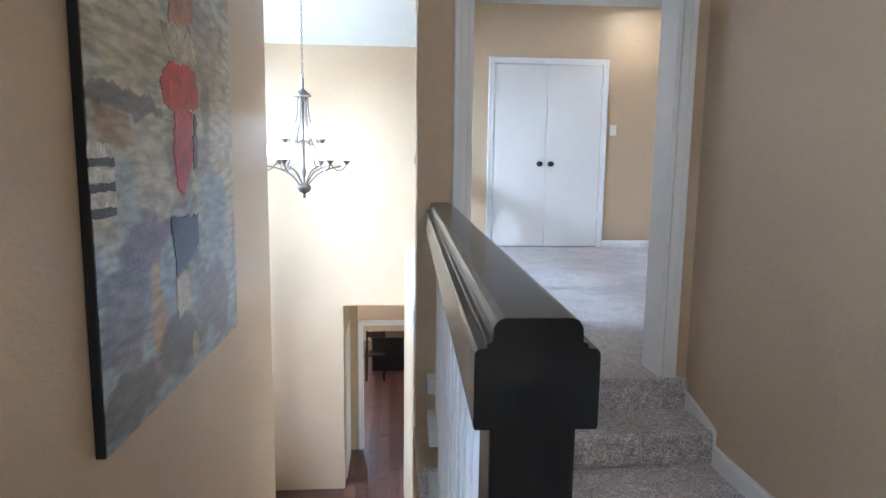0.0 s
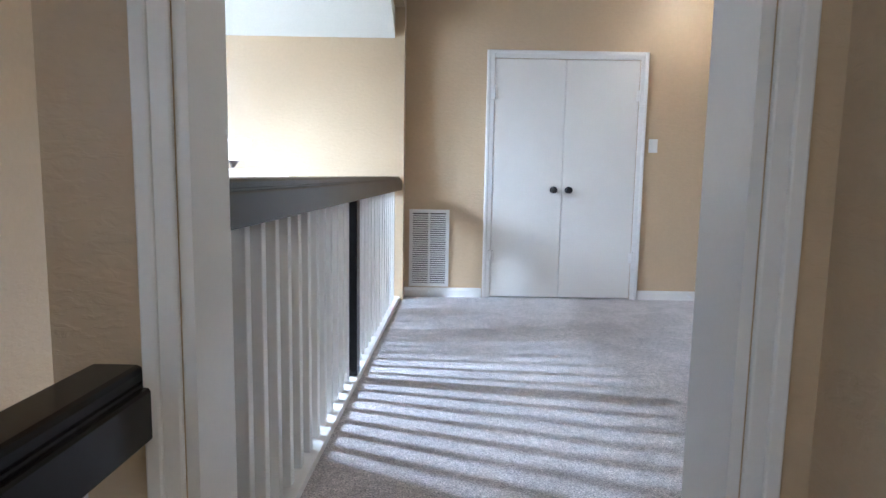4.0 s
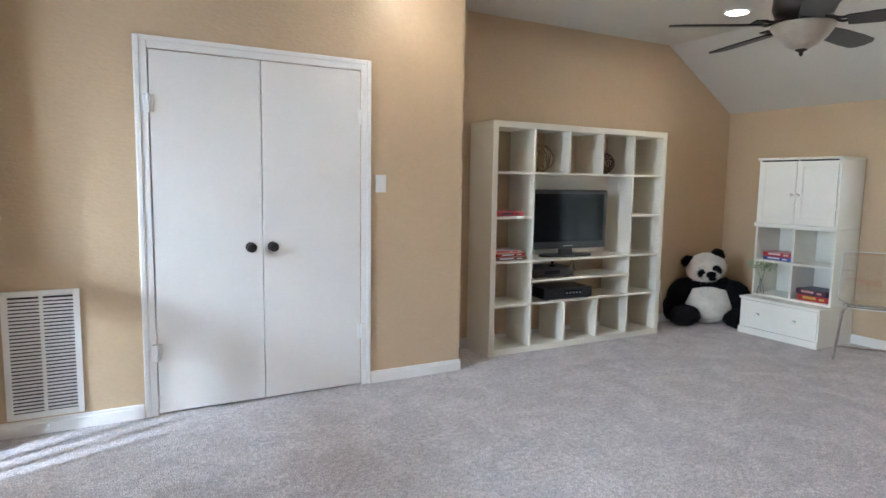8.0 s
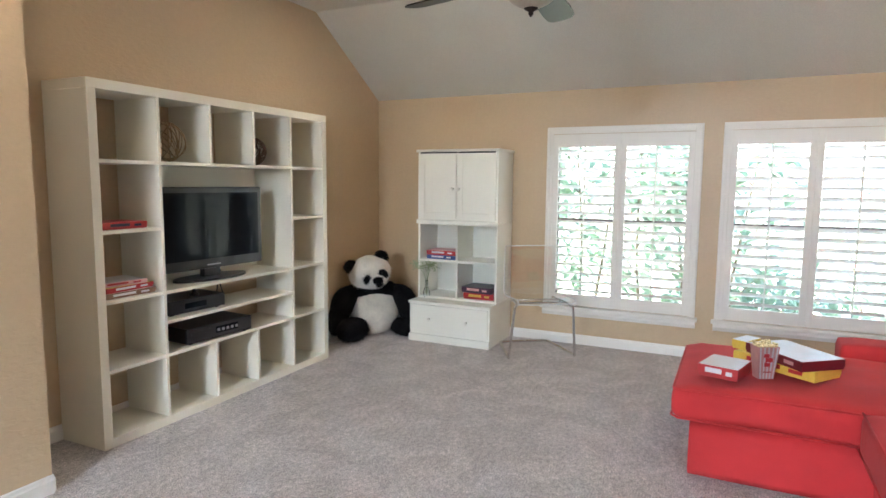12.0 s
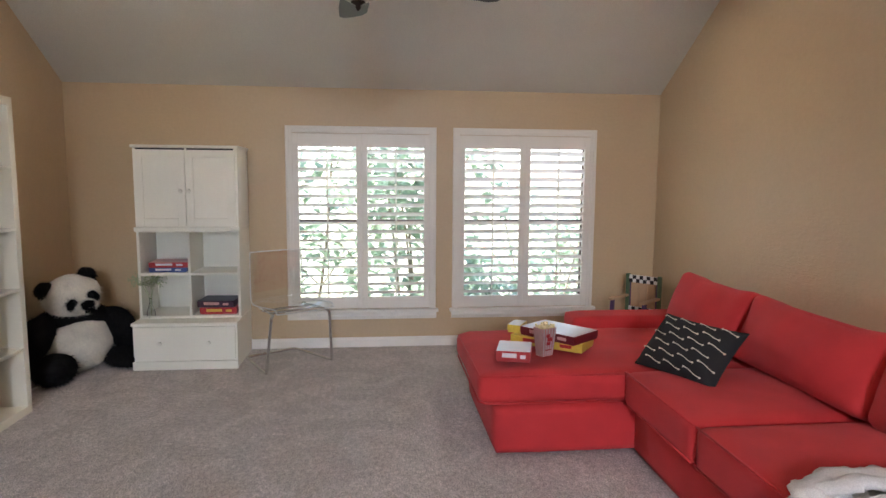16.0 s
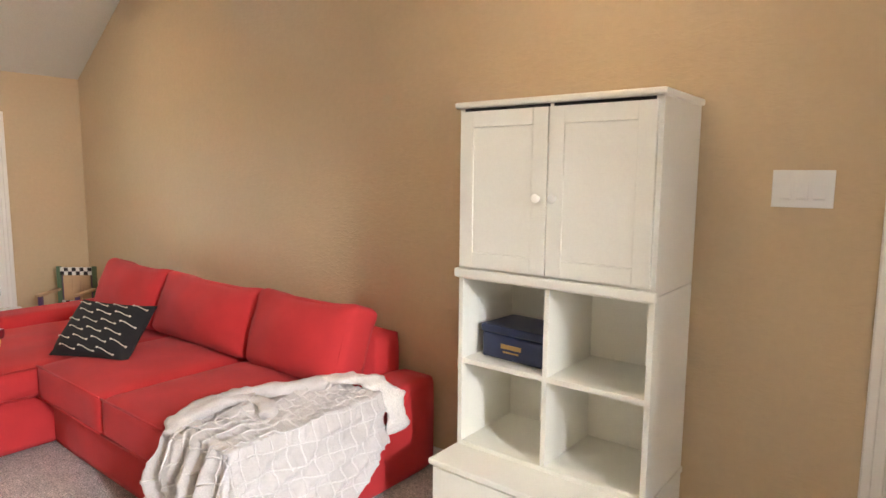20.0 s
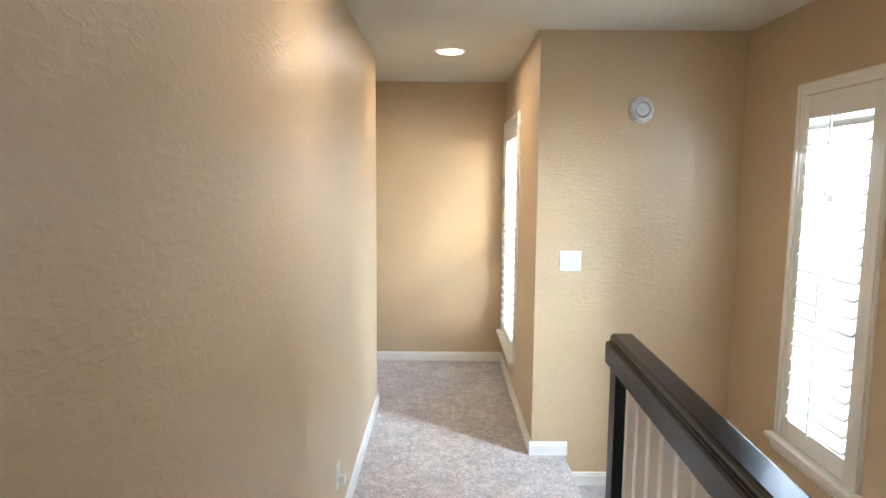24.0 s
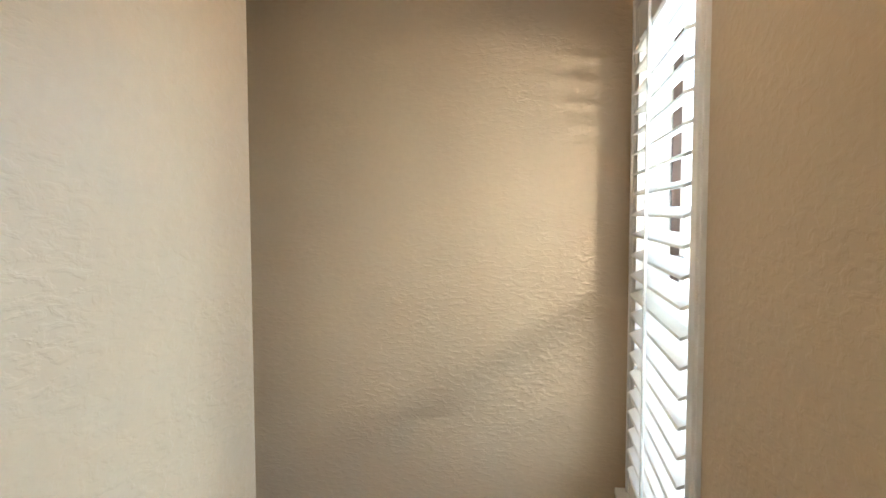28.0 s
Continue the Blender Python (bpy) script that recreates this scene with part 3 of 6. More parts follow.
det = thing("smoke_detector", (0.035, YB, 1.722), "round white smoke detector on the tan wall", "smoke detector", rz=180)
d1 = part("base", lathe(bmesh.new(), [(0.072, 0), (0.072, 0.010), (0.069, 0.016), (0.058, 0.020), (0.055, 0.034), (0.050, 0.039), (0.042, 0.040), (0.038, 0.034), (0.006, 0.034)], 48), PLATE, det, smooth=False)
d1.matrix_basis = pose(0, 0, 0, 90, 0, 0)
gr_ = part("grille_floor", lathe(bmesh.new(), [(0.046, 0.0395), (0.046, 0.0412), (0.037, 0.0402), (0.034, 0.0352), (0.008, 0.0352)], 36), GREY, det, "grey recessed grille")
gr_.matrix_basis = pose(0, 0, 0, 90, 0, 0)
for k in range(3):
    vr = part("vent_ring", lathe(bmesh.new(), [(0.011 + 0.008 * k, 0.034), (0.011 + 0.008 * k, 0.040), (0.0165 + 0.008 * k, 0.040), (0.0165 + 0.008 * k, 0.034)], 28), PLATE, det)
    vr.matrix_basis = pose(0, 0, 0, 90, 0, 0)
d2 = part("test_button", lathe(bmesh.new(), [(0.007, 0.033), (0.007, 0.041), (0.004, 0.042)], 20), PLATE, det)
d2.matrix_basis = pose(0, 0, 0, 90, 0, 0)
for k in range(10):
    sl_ = box("vent_slot", det, GREY, (-0.006, -0.0215, -0.0015, 0.006, -0.0195, 0.0015))
    sl_.matrix_basis = Matrix.Rotation(2 * math.pi * k / 10, 4, "Y") @ pose(0, 0, 0.064)

for x, y, rz in ((3.17, YN - BB_T, 0), (0.90, YN - BB_T, 0)):
    ds = thing("door_stop", (x, y, 0.045), "small white spring door stop on the baseboard", "door stop", rz=rz)
    b = tube(bmesh.new(), [(0, 0, 0), (0.0, -0.055, 0)], 0.006, 10)
    part("spring", b, PLATE, ds)
    b = tube(bmesh.new(), [(0, -0.055, 0), (0.0, -0.07, 0)], 0.009, 10)
    part("tip", b, PLATE, ds)


# ---- railings ----
RAILH = [(0.060, 0.0), (0.062, 0.003), (0.062, 0.077), (0.059, 0.082), (0.050, 0.083), (0.049, 0.088), (0.0445, 0.089), (0.044, 0.103), (0.040, 0.110), (0.033, 0.113)]
RAILP = RAILH + [(-u, v) for u, v in RAILH[::-1]]


def railing(label, x0, y0, x1, y1, z_top, bases, gap=0.127, newel_at=(), end_newel=False, wide=1.0):
    """A dark handrail on white square balusters; bases: (from, to, shoe top) along the run."""
    run = math.hypot(x1 - x0, y1 - y0)
    t = thing("railing", (x0, y0, 0), label, "railing", rz=math.degrees(math.atan2(-(x1 - x0), y1 - y0)))
    zb = z_top - 0.113
    part("handrail", prism(bmesh.new(), [(u * wide, zb + v) for u, v in RAILP], "y", 0.0, run), BLACKWOOD, t, "dark lacquered moulded handrail")
    for a, b, z in bases:
        box("shoe_rail", t, TRIM, (-0.05, a, z - 0.06, 0.05, b, z), bevel=0.004)
    meshes = {}
    y = gap * 0.6 + (0.09 if end_newel else 0)
    while y < run - 0.05:
        base = [z for a, b, z in bases if a <= y < b]
        if base and all(abs(y - q) > 0.07 for q in newel_at):
            z = base[0]
            if z not in meshes:
                meshes[z] = part("baluster", boxes((-0.018, -0.018, z, 0.018, 0.018, zb), bevel=0.002, segs=1), TRIM, t)
                ob = meshes[z]
            else:
                ob = new("baluster", meshes[z].data)
                ob.parent = t
            ob.location = (0, y, 0)
        y += gap
    for q in newel_at:
        z = [z for a, b, z in bases if a <= q <= b][0]
        box("newel_post", t, BLACKWOOD, (-0.044, q - 0.044, z, 0.044, q + 0.044, zb), bevel=0.004, label="dark lacquered square post")
    return t


railing("loft railing with dark handrail and white square balusters", 0.475, YS, 0.605, YF + 0.02, 1.043, [(0.0, 4.1, 0.03)], newel_at=(1.99,), wide=1.04)
railing("stair railing with dark newel post and white balusters", 0.438, 0.745, 0.497, YS0, 0.757, [(0.0, 1.63, ZH + 0.03), (1.63, 1.86, -0.09), (1.86, 2.0, 0.03)], newel_at=(0.055,), end_newel=True)


# ---- plantation-shutter windows ----
def shutter_window(name, label, at, rz, w, h, panels, n_louvers, tilt, sill=True, depth=0.16):
    """Local x along the wall, +y outwards, z from the foot of the casing; w, h over the casing."""
    t = tagged(new(name), label, "window", kind="structure")
    t.matrix_basis = pose(*at, 0, 0, rz)
    c, b0 = 0.055, 0.085
    fr = bmesh.new()
    for d0, d1, p in ((0, c, 0.012), (0.006, 0.030, 0.020)):
        add_box(fr, -w / 2 + d0, -p, b0, -w / 2 + d1, 0.02, h - d0, bevel=0.003)
        add_box(fr, w / 2 - d1, -p, b0, w / 2 - d0, 0.02, h - d0, bevel=0.003)
        add_box(fr, -w / 2 + d1, -p, h - d1, w / 2 - d1, 0.02, h - d0, bevel=0.003)
    part("window_frame", fr, SHUTTER, t)
    sb = boxes((-w / 2 - 0.02, -0.055, b0 - 0.028, w / 2 + 0.02, 0.02, b0 - 0.001), bevel=0.006)
    prism(sb, [(-0.016, 0.0), (-0.030, 0.030), (-0.022, b0 - 0.029), (0.0, b0 - 0.029), (0.0, 0.0)], "x", -w / 2 - 0.005, w / 2 + 0.005)
    part("window_sill", sb, SHUTTER, t)
    part("reveal", boxes((-w / 2 + c - 0.001, 0.021, b0, -w / 2 + c + 0.012, depth, h - c), (w / 2 - c - 0.012, 0.021, b0, w / 2 - c + 0.001, depth, h - c), (-w / 2 + c, 0.021, h - c - 0.012, w / 2 - c, depth, h - c + 0.001), (-w / 2 + c, 0.021, b0 - 0.002, w / 2 - c, depth, b0 + 0.012)), TRIM, t)
    pw = (w - 2 * c) / panels
    st, tr, br = 0.044, 0.105, 0.095
    z0, z1 = b0 + 0.004, h - c - 0.004
    lz0, lz1 = z0 + br, z1 - tr
    step = (lz1 - lz0) / n_louvers
    louver = None
    for k in range(panels):
        x0 = -w / 2 + c + k * pw + 0.0004
        x1 = x0 + pw - 0.0008
        pn = part("shutter_panel", boxes((x0, -0.010, z0, x0 + st, 0.018, z1), (x1 - st, -0.010, z0, x1, 0.018, z1), (x0 + st, -0.009, z0, x1 - st, 0.017, z0 + br), (x0 + st, -0.009, z1 - tr, x1 - st, 0.017, z1), bevel=0.003), SHUTTER, t)
        lw = x1 - x0 - 2 * st - 0.004
        if louver is None:
            bm = prism(bmesh.new(), [(-0.036, 0.0), (-0.030, 0.0035), (0.0, 0.0055), (0.030, 0.0035), (0.036, 0.0), (0.030, -0.0035), (0.0, -0.0055), (-0.030, -0.0035)], "x", -lw / 2, lw / 2)
            louver = bpy.data.meshes.new("louver")
            bm.to_mesh(louver)
            bm.free()
            louver.materials.append(SHUTTER)
        for j in range(n_louvers):
            lo = new("louver", louver)
            lo.parent = pn
            lo.matrix_basis = pose((x0 + x1) / 2, 0.004, lz0 + (j + 0.5) * step, tilt[k], 0, 0)
        rod = boxes(((x0 + x1) / 2 - 0.005, -0.046, lz0 + 0.01, (x0 + x1) / 2 + 0.005, -0.037, lz1 + 0.012), bevel=0.002)
        part("tilt_rod", rod, SHUTTER, pn)
    sash = boxes((-w / 2 + c + 0.012, depth - 0.05, b0 + 0.012, -w / 2 + c + 0.024, depth - 0.02, h - c - 0.012), (w / 2 - c - 0.024, depth - 0.05, b0 + 0.012, w / 2 - c - 0.012, depth - 0.02, h - c - 0.012), (-w / 2 + c + 0.024, depth - 0.05, h - c - 0.045, w / 2 - c - 0.024, depth - 0.02, h - c - 0.012), (-w / 2 + c + 0.024, depth - 0.05, b0 + 0.012, w / 2 - c - 0.024, depth - 0.02, b0 + 0.045), (-w / 2 + c + 0.024, depth - 0.055, (b0 + h - c) / 2 - 0.017, w / 2 - c - 0.024, depth - 0.02, (b0 + h - c) / 2 + 0.017))
    part("sash", sash, BRONZE, t, "dark metal window sash")
    g = part("pane", boxes((-w / 2 + c + 0.04, depth - 0.036, b0 + 0.04, w / 2 - c - 0.04, depth - 0.033, h - c - 0.04)), GLASS, t)
    g.visible_shadow = False
    return t


shutter_window("window_1", "window with white plantation shutters half open", (XE, 5.342, 0.235), -90, 1.204, 1.567, 2, 17, (-19, -27))
shutter_window("window_2", "window with white plantation shutters half open", (XE, 4.001, 0.235), -90, 1.204, 1.567, 2, 17, (-28, -30))
shutter_window("window_3", "tall hall window with white plantation shutter", (XW, -1.745, -0.055), 90, 0.97, 1.86, 1, 22, (22,))
shutter_window("window_4", "landing window with white plantation shutter", (XL, 0.41, 0.015), 90, 0.62, 1.77, 1, 20, (34,))

DAY = (8.0, 0.5)


def daylight(at, to, w, h, power, color=(0.80, 0.90, 1.0)):
    """An added area lamp outside a window, standing in for the sky's light."""
    la = bpy.data.lights.new("window_daylight", "AREA")
    la.shape, la.size, la.size_y, la.energy, la.color = "RECTANGLE", w, h, power, color
    lo = new("window_daylight", la)
    lo.matrix_basis = look(at, to)
    return lo


# small warm lamp added outside to throw louver streaks on the end wall
daylight((XW - 0.85, -0.95, 1.42), (XW + 0.5, -2.30, 0.60), 0.19, 0.19, 2.5, (1.0, 0.95, 0.85))
daylight((XL - 0.24, 0.41, 0.95), (XL + 1.0, 0.41, 0.35), 0.50, 1.6, 3.2, (0.62, 0.81, 1.0))
# lamp added outside to lay a bluish patch on the hall carpet
daylight((XL - 1.20, 1.10, 1.70), (1.05, -0.75, ZH), 0.40, 0.60, 12.0, (0.62, 0.81, 1.0))
# lamp added high outside to brighten the floor by the east windows
daylight((XE + 0.80, 4.67, 2.45), (5.2, 4.67, 0.0), 2.6, 0.8, 8.0)
# bluish lamp added outside the hall window to brighten the wall's corner
daylight((XW - 0.26, -1.62, 0.85), (XH, -0.85, 0.60), 0.60, 1.5, 2.2, (0.58, 0.80, 1.0))
# foyer windows in dark frames: tops parallel to the sloping ceiling, and shuttered ones below
for i, (a, b) in enumerate(FW):
    t = tagged(new("window_%d" % (5 + i)), "tall foyer window with a sloping top in a dark frame", "window", kind="structure")
    x0, x1, z0 = XFW - 0.10, XFW - 0.06, -0.489
    part("frame", boxes((x0, a + 0.001, z0, x1, a + 0.05, FT_(a) - 0.03), (x0, b - 0.05, z0, x1, b - 0.001, FT_(b) - 0.03), (x0, a + 0.05, z0, x1, b - 0.05, z0 + 0.05)), BRONZE, t)
    part("head_rail", prism(bmesh.new(), [(a + 0.001, FT_(a) - 0.055), (b - 0.001, FT_(b) - 0.055), (b - 0.001, FT_(b) - 0.002), (a + 0.001, FT_(a) - 0.002)], "x", x0 + 0.002, x1 + 0.002), BRONZE, t)
    part("glazing_bar", boxes((x0 + 0.004, a + 0.051, 0.62, x1 - 0.004, b - 0.051, 0.655)), BRONZE, t)
    g = part("pane", prism(bmesh.new(), [(a + 0.04, z0 + 0.01), (b - 0.04, z0 + 0.01), (b - 0.04, FT_(b) - 0.04), (a + 0.04, FT_(a) - 0.04)], "x", XFW - 0.083, XFW - 0.080), GLASS, t)
    g.visible_shadow = False
    box("window_sill", t, TRIM, (XFW - 0.058, a + 0.002, z0, XFW + 0.02, b - 0.002, z0 + 0.026), bevel=0.004)
    # lamp added beyond the glass as broad fill for foyer and loft
    daylight((XFW - 0.60, a + 0.15, 1.70), (3.0, a + 1.45, 0.20), 0.95 * (b - a), 1.8, DAY[i], (0.72, 0.86, 1.0)).parent = t
    shutter_window("window_%d" % (7 + i), "low foyer window with closed white shutter", (XFW, (a + b) / 2, -2.035), 90, b - a + 0.11, 1.29, 2 if b - a > 0.8 else 1, 14, (40, 40))


# lamps added high outside: a narrow one for baluster stripes, a broad one for carpet
daylight((XFW - 1.15, 5.40, 2.75), (1.2, 5.3, 0.0), 0.08, 1.2, 44.0)
daylight((XFW - 1.15, 5.05, 2.90), (2.4, 6.1, 0.0), 1.2, 0.5, 9.0, (0.72, 0.86, 1.0))


# ---- lamps ----
def can_lamp(at, power, angle=115):
    t = thing("recessed_light", at, "lit round recessed ceiling light", "ceiling light", group="recessed lights")
    bm = lathe(bmesh.new(), [(0.098, 0.0), (0.098, -0.004), (0.080, -0.007), (0.076, -0.002), (0.076, 0.0)], 36)
    part("trim_ring", bm, PLATE, t, smooth=False)
    part("lamp_face", lathe(bmesh.new(), [(0.074, -0.002), (0.074, -0.0045)], 32), CAN, t, "glowing lamp face")
    la = bpy.data.lights.new("can_light", "SPOT")
    la.energy, la.spot_size, la.spot_blend, la.shadow_soft_size, la.color = power, radians(angle), 0.6, 0.06, (1.0, 0.86, 0.69)
    lo = new("can_light", la)
    lo.parent = t
    lo.matrix_basis = pose(0, 0, -0.012)
    return t


CANP = 0.56
for x, y, spread in ((5.50, 6.53, 84), (3.05, 6.62, 115), (2.45, 3.55, 115), (5.50, 3.75, 100)):
    can_lamp((x, y, ZC), CANP, spread)
for x, y in ((1.06, 0.96), (1.085, -1.03)):
    can_lamp((x, y, ZHC), CANP * 0.62)


# ---- chandelier over the foyer ----
def chandelier(x, y, z_top):
    """z_top: the height of the upper hub; the lamp hangs 0.87 m below it."""
    t = thing("chandelier", (x, y, z_top), "two-tier pewter chandelier with lit frosted glass bowls", "chandelier")
    part("hub", lathe(bmesh.new(), [(0.006, 0.16), (0.012, 0.14), (0.012, 0.06), (0.018, 0.045), (0.055, 0.015), (0.075, -0.005), (0.072, -0.015), (0.035, -0.02), (0.03, -0.06)], 28), PEWTER, t, smooth=True)
    part("stem", lathe(bmesh.new(), [(0.010, -0.02), (0.010, -0.62), (0.022, -0.66), (0.012, -0.70), (0.012, -0.76), (0.055, -0.78), (0.062, -0.80), (0.045, -0.835), (0.018, -0.845), (0.010, -0.86), (0.016, -0.875), (0.004, -0.89)], 24), PEWTER, t, smooth=True)
    z = 0.16
    ch = ZFC + 1.24 * (YF - y) / (YF - 4.29) - z_top
    k = 0
    while z < ch - 0.02:
        bm = bmesh.new()
        ring = [(0.009 * math.cos(a), 0.0, 0.021 * math.sin(a)) for a in [2 * math.pi * q / 12 for q in range(13)]]
        tube(bm, ring, 0.0028, 6)
        ln = part("chain_link", bm, PEWTER, t, smooth=True)
        ln.matrix_basis = pose(0, 0, z + 0.018, 0, 0, 90 * (k % 2))
        z += 0.036
        k += 1
    part("canopy", lathe(bmesh.new(), [(0.065, 0.02), (0.06, -0.015), (0.02, -0.03)], 24, (0, 0, ch)), PEWTER, t, smooth=True)
    bowl = bmesh.new()
    lathe(bowl, [(0.025, 0.0), (0.060, 0.012), (0.090, 0.050), (0.104, 0.100), (0.108, 0.134), (0.104, 0.134), (0.099, 0.100), (0.085, 0.054), (0.056, 0.018), (0.0255, 0.006)], 28)
    bowl_me = None
    cup_me = None
    for count, r, zc, tier in ((6, 0.375, -0.565, 0), (3, 0.18, -0.385, 1)):
        for q in range(count):
            a = 2 * math.pi * q / count + radians(13 if tier == 0 else 100)
            c, s = math.cos(a), math.sin(a)
            if tier == 0:
                line = smooth_line([(d * c, d * s, h) for d, h in ((0.03, -0.79), (0.06, -0.74), (0.14, -0.665), (0.24, -0.625), (0.325, -0.61))])
                hang = smooth_line([(d * c, d * s, h) for d, h in ((0.04, -0.02), (0.052, -0.18), (0.10, -0.35), (0.18, -0.50), (0.25, -0.61), (0.30, -0.645), (0.345, -0.63), (r, zc - 0.02))])
                part("hanger", tube(bmesh.new(), hang, 0.006, 8), PEWTER, t, smooth=True)
            else:
                line = smooth_line([(d * c, d * s, h) for d, h in ((0.012, -0.39), (0.07, -0.42), (0.125, -0.447), (0.165, -0.435), (r, zc - 0.02))])
            part("spoke", tube(bmesh.new(), [(0.01 * c, 0.01 * s, zc - 0.034), (0.92 * r * c, 0.92 * r * s, zc - 0.034)], 0.0022, 6), PEWTER, t, smooth=True)
            arm = part("arm", tube(bmesh.new(), line, 0.0065, 8), PEWTER, t, smooth=True)
            if cup_me is None:
                cup = part("cup", lathe(bmesh.new(), [(0.008, -0.03), (0.014, -0.02), (0.030, 0.0), (0.042, 0.008), (0.030, 0.012)], 18), PEWTER, arm, smooth=True)
                cup_me = cup.data
                bw = part("glass_bowl", bowl, BOWL, arm, "lit frosted glass bowl", smooth=True)
                bowl_me = bw.data
            else:
                cup, bw = new("cup", cup_me), new("glass_bowl", bowl_me)
                cup.parent, bw.parent = arm, arm
            cup.location, bw.location = (r * c, r * s, zc), (r * c, r * s, zc + 0.004)
            if tier == 1 or q % 2 == 0:
                la = bpy.data.lights.new("bulb", "POINT")
                la.energy, la.shadow_soft_size, la.color = BULB, 0.05, (1.0, 0.88, 0.72)
                lo = new("bulb", la)
                lo.parent = t
                lo.location = (r * c, r * s, zc + 0.19)
    return t


BULB = 0.028
chandelier(-0.47, 5.70, 1.503)


# ---- ceiling fan ----
fan = thing("ceiling_fan", (4.33, 5.28, ZC), "dark bronze ceiling fan with alabaster bowl light", "ceiling fan")
part("canopy", lathe(bmesh.new(), [(0.075, 0.0), (0.072, -0.03), (0.03, -0.06)], 28), FANMETAL, fan, smooth=True)
part("downrod", lathe(bmesh.new(), [(0.013, -0.05), (0.013, -0.34)], 14), FANMETAL, fan, smooth=True)
part("motor", lathe(bmesh.new(), [(0.03, -0.33), (0.10, -0.340), (0.142, -0.372), (0.148, -0.43), (0.130, -0.468), (0.075, -0.485), (0.065, -0.495), (0.085, -0.50), (0.10, -0.515), (0.04, -0.52)], 36), FANMETAL, fan, smooth=True)
bowl_ = part("bowl_light", lathe(bmesh.new(), [(0.144, -0.512), (0.149, -0.520), (0.143, -0.532), (0.114, -0.575), (0.076, -0.612), (0.033, -0.633), (0.02, -0.633)], 40), FANBOWL, fan, "alabaster glass bowl", smooth=True)
part("finial", lathe(bmesh.new(), [(0.030, -0.625), (0.028, -0.638), (0.010, -0.647), (0.011, -0.656), (0.003, -0.667)], 16), FANMETAL, bowl_, smooth=True)
FAN_TURN = 4
for k in range(5):
    a = radians(FAN_TURN + 72 * k)
    m = Matrix.Rotation(a, 4, "Z")
    iron = boxes((0.19, -0.045, -0.504, 0.25, 0.045, -0.496), bevel=0.004)
    for y in (-0.032, 0.032):
        tube(iron, smooth_line([(0.085, y * 0.3, -0.480), (0.125, y * 0.9, -0.492), (0.165, y * 1.25, -0.508), (0.205, y, -0.502)]), 0.007, 8)
    io = part("blade_iron", iron, FANMETAL, fan)
    io.matrix_basis = m
    out = [(0.19, -0.05), (0.30, -0.062), (0.50, -0.070), (0.62, -0.066), (0.655, -0.045), (0.665, 0.0), (0.655, 0.045), (0.62, 0.066), (0.50, 0.070), (0.30, 0.062), (0.19, 0.05)]
    bl = prism(bmesh.new(), out, "z", -0.004, 0.004)
    bo = part("blade", bl, BLADE, fan, "dark walnut fan blade")
    bo.matrix_basis = m @ pose(0, 0, -0.512, -11, 0.6, 0)


# ---- painting on the stair wall ----
AREAS = [
    (0.32, 1.28, 0.34, 0.24, (0.46, 0.40, 0.24), 0.85), (0.10, 1.46, 0.20, 0.14, (0.10, 0.06, 0.035), 0.8),
    (0.58, 1.50, 0.14, 0.12, (0.34, 0.33, 0.30), 0.8), (0.42, 0.86, 0.18, 0.20, (0.46, 0.42, 0.31), 0.9),
    (0.28, 1.03, 0.36, 0.035, (0.06, 0.04, 0.03), 0.8), (0.16, 0.94, 0.14, 0.08, (0.32, 0.20, 0.08), 0.7),
    (0.24, 0.72, 0.10, 0.18, (0.26, 0.31, 0.33), 0.8), (0.42, 0.58, 0.26, 0.10, (0.09, 0.07, 0.17), 0.85),
    (0.44, 0.34, 0.09, 0.18, (0.36, 0.22, 0.07), 0.8), (0.18, 0.34, 0.18, 0.16, (0.13, 0.13, 0.18), 0.8),
    (0.20, 0.10, 0.24, 0.10, (0.05, 0.045, 0.06), 0.8), (0.64, 0.16, 0.26, 0.14, (0.035, 0.04, 0.075), 0.85),
    (0.72, 0.78, 0.14, 0.09, (0.30, 0.17, 0.14), 0.8), (1.10, 1.30, 0.20, 0.22, (0.28, 0.22, 0.14), 0.8),
    (1.08, 1.06, 0.08, 0.16, (0.10, 0.075, 0.05), 0.8), (1.26, 0.98, 0.18, 0.16, (0.50, 0.46, 0.38), 0.8),
    (1.16, 0.62, 0.26, 0.20, (0.20, 0.29, 0.39), 0.85), (1.10, 0.26, 0.30, 0.16, (0.08, 0.10, 0.15), 0.85),
    (0.56, 0.44, 0.12, 0.14, (0.22, 0.31, 0.40), 0.85), (0.98, 0.86, 0.12, 0.12, (0.15, 0.11, 0.13), 0.75),
    (0.82, 0.10, 0.05, 0.08, (0.42, 0.38, 0.24), 0.8), (1.36, 0.40, 0.10, 0.14, (0.30, 0.33, 0.32), 0.7)]


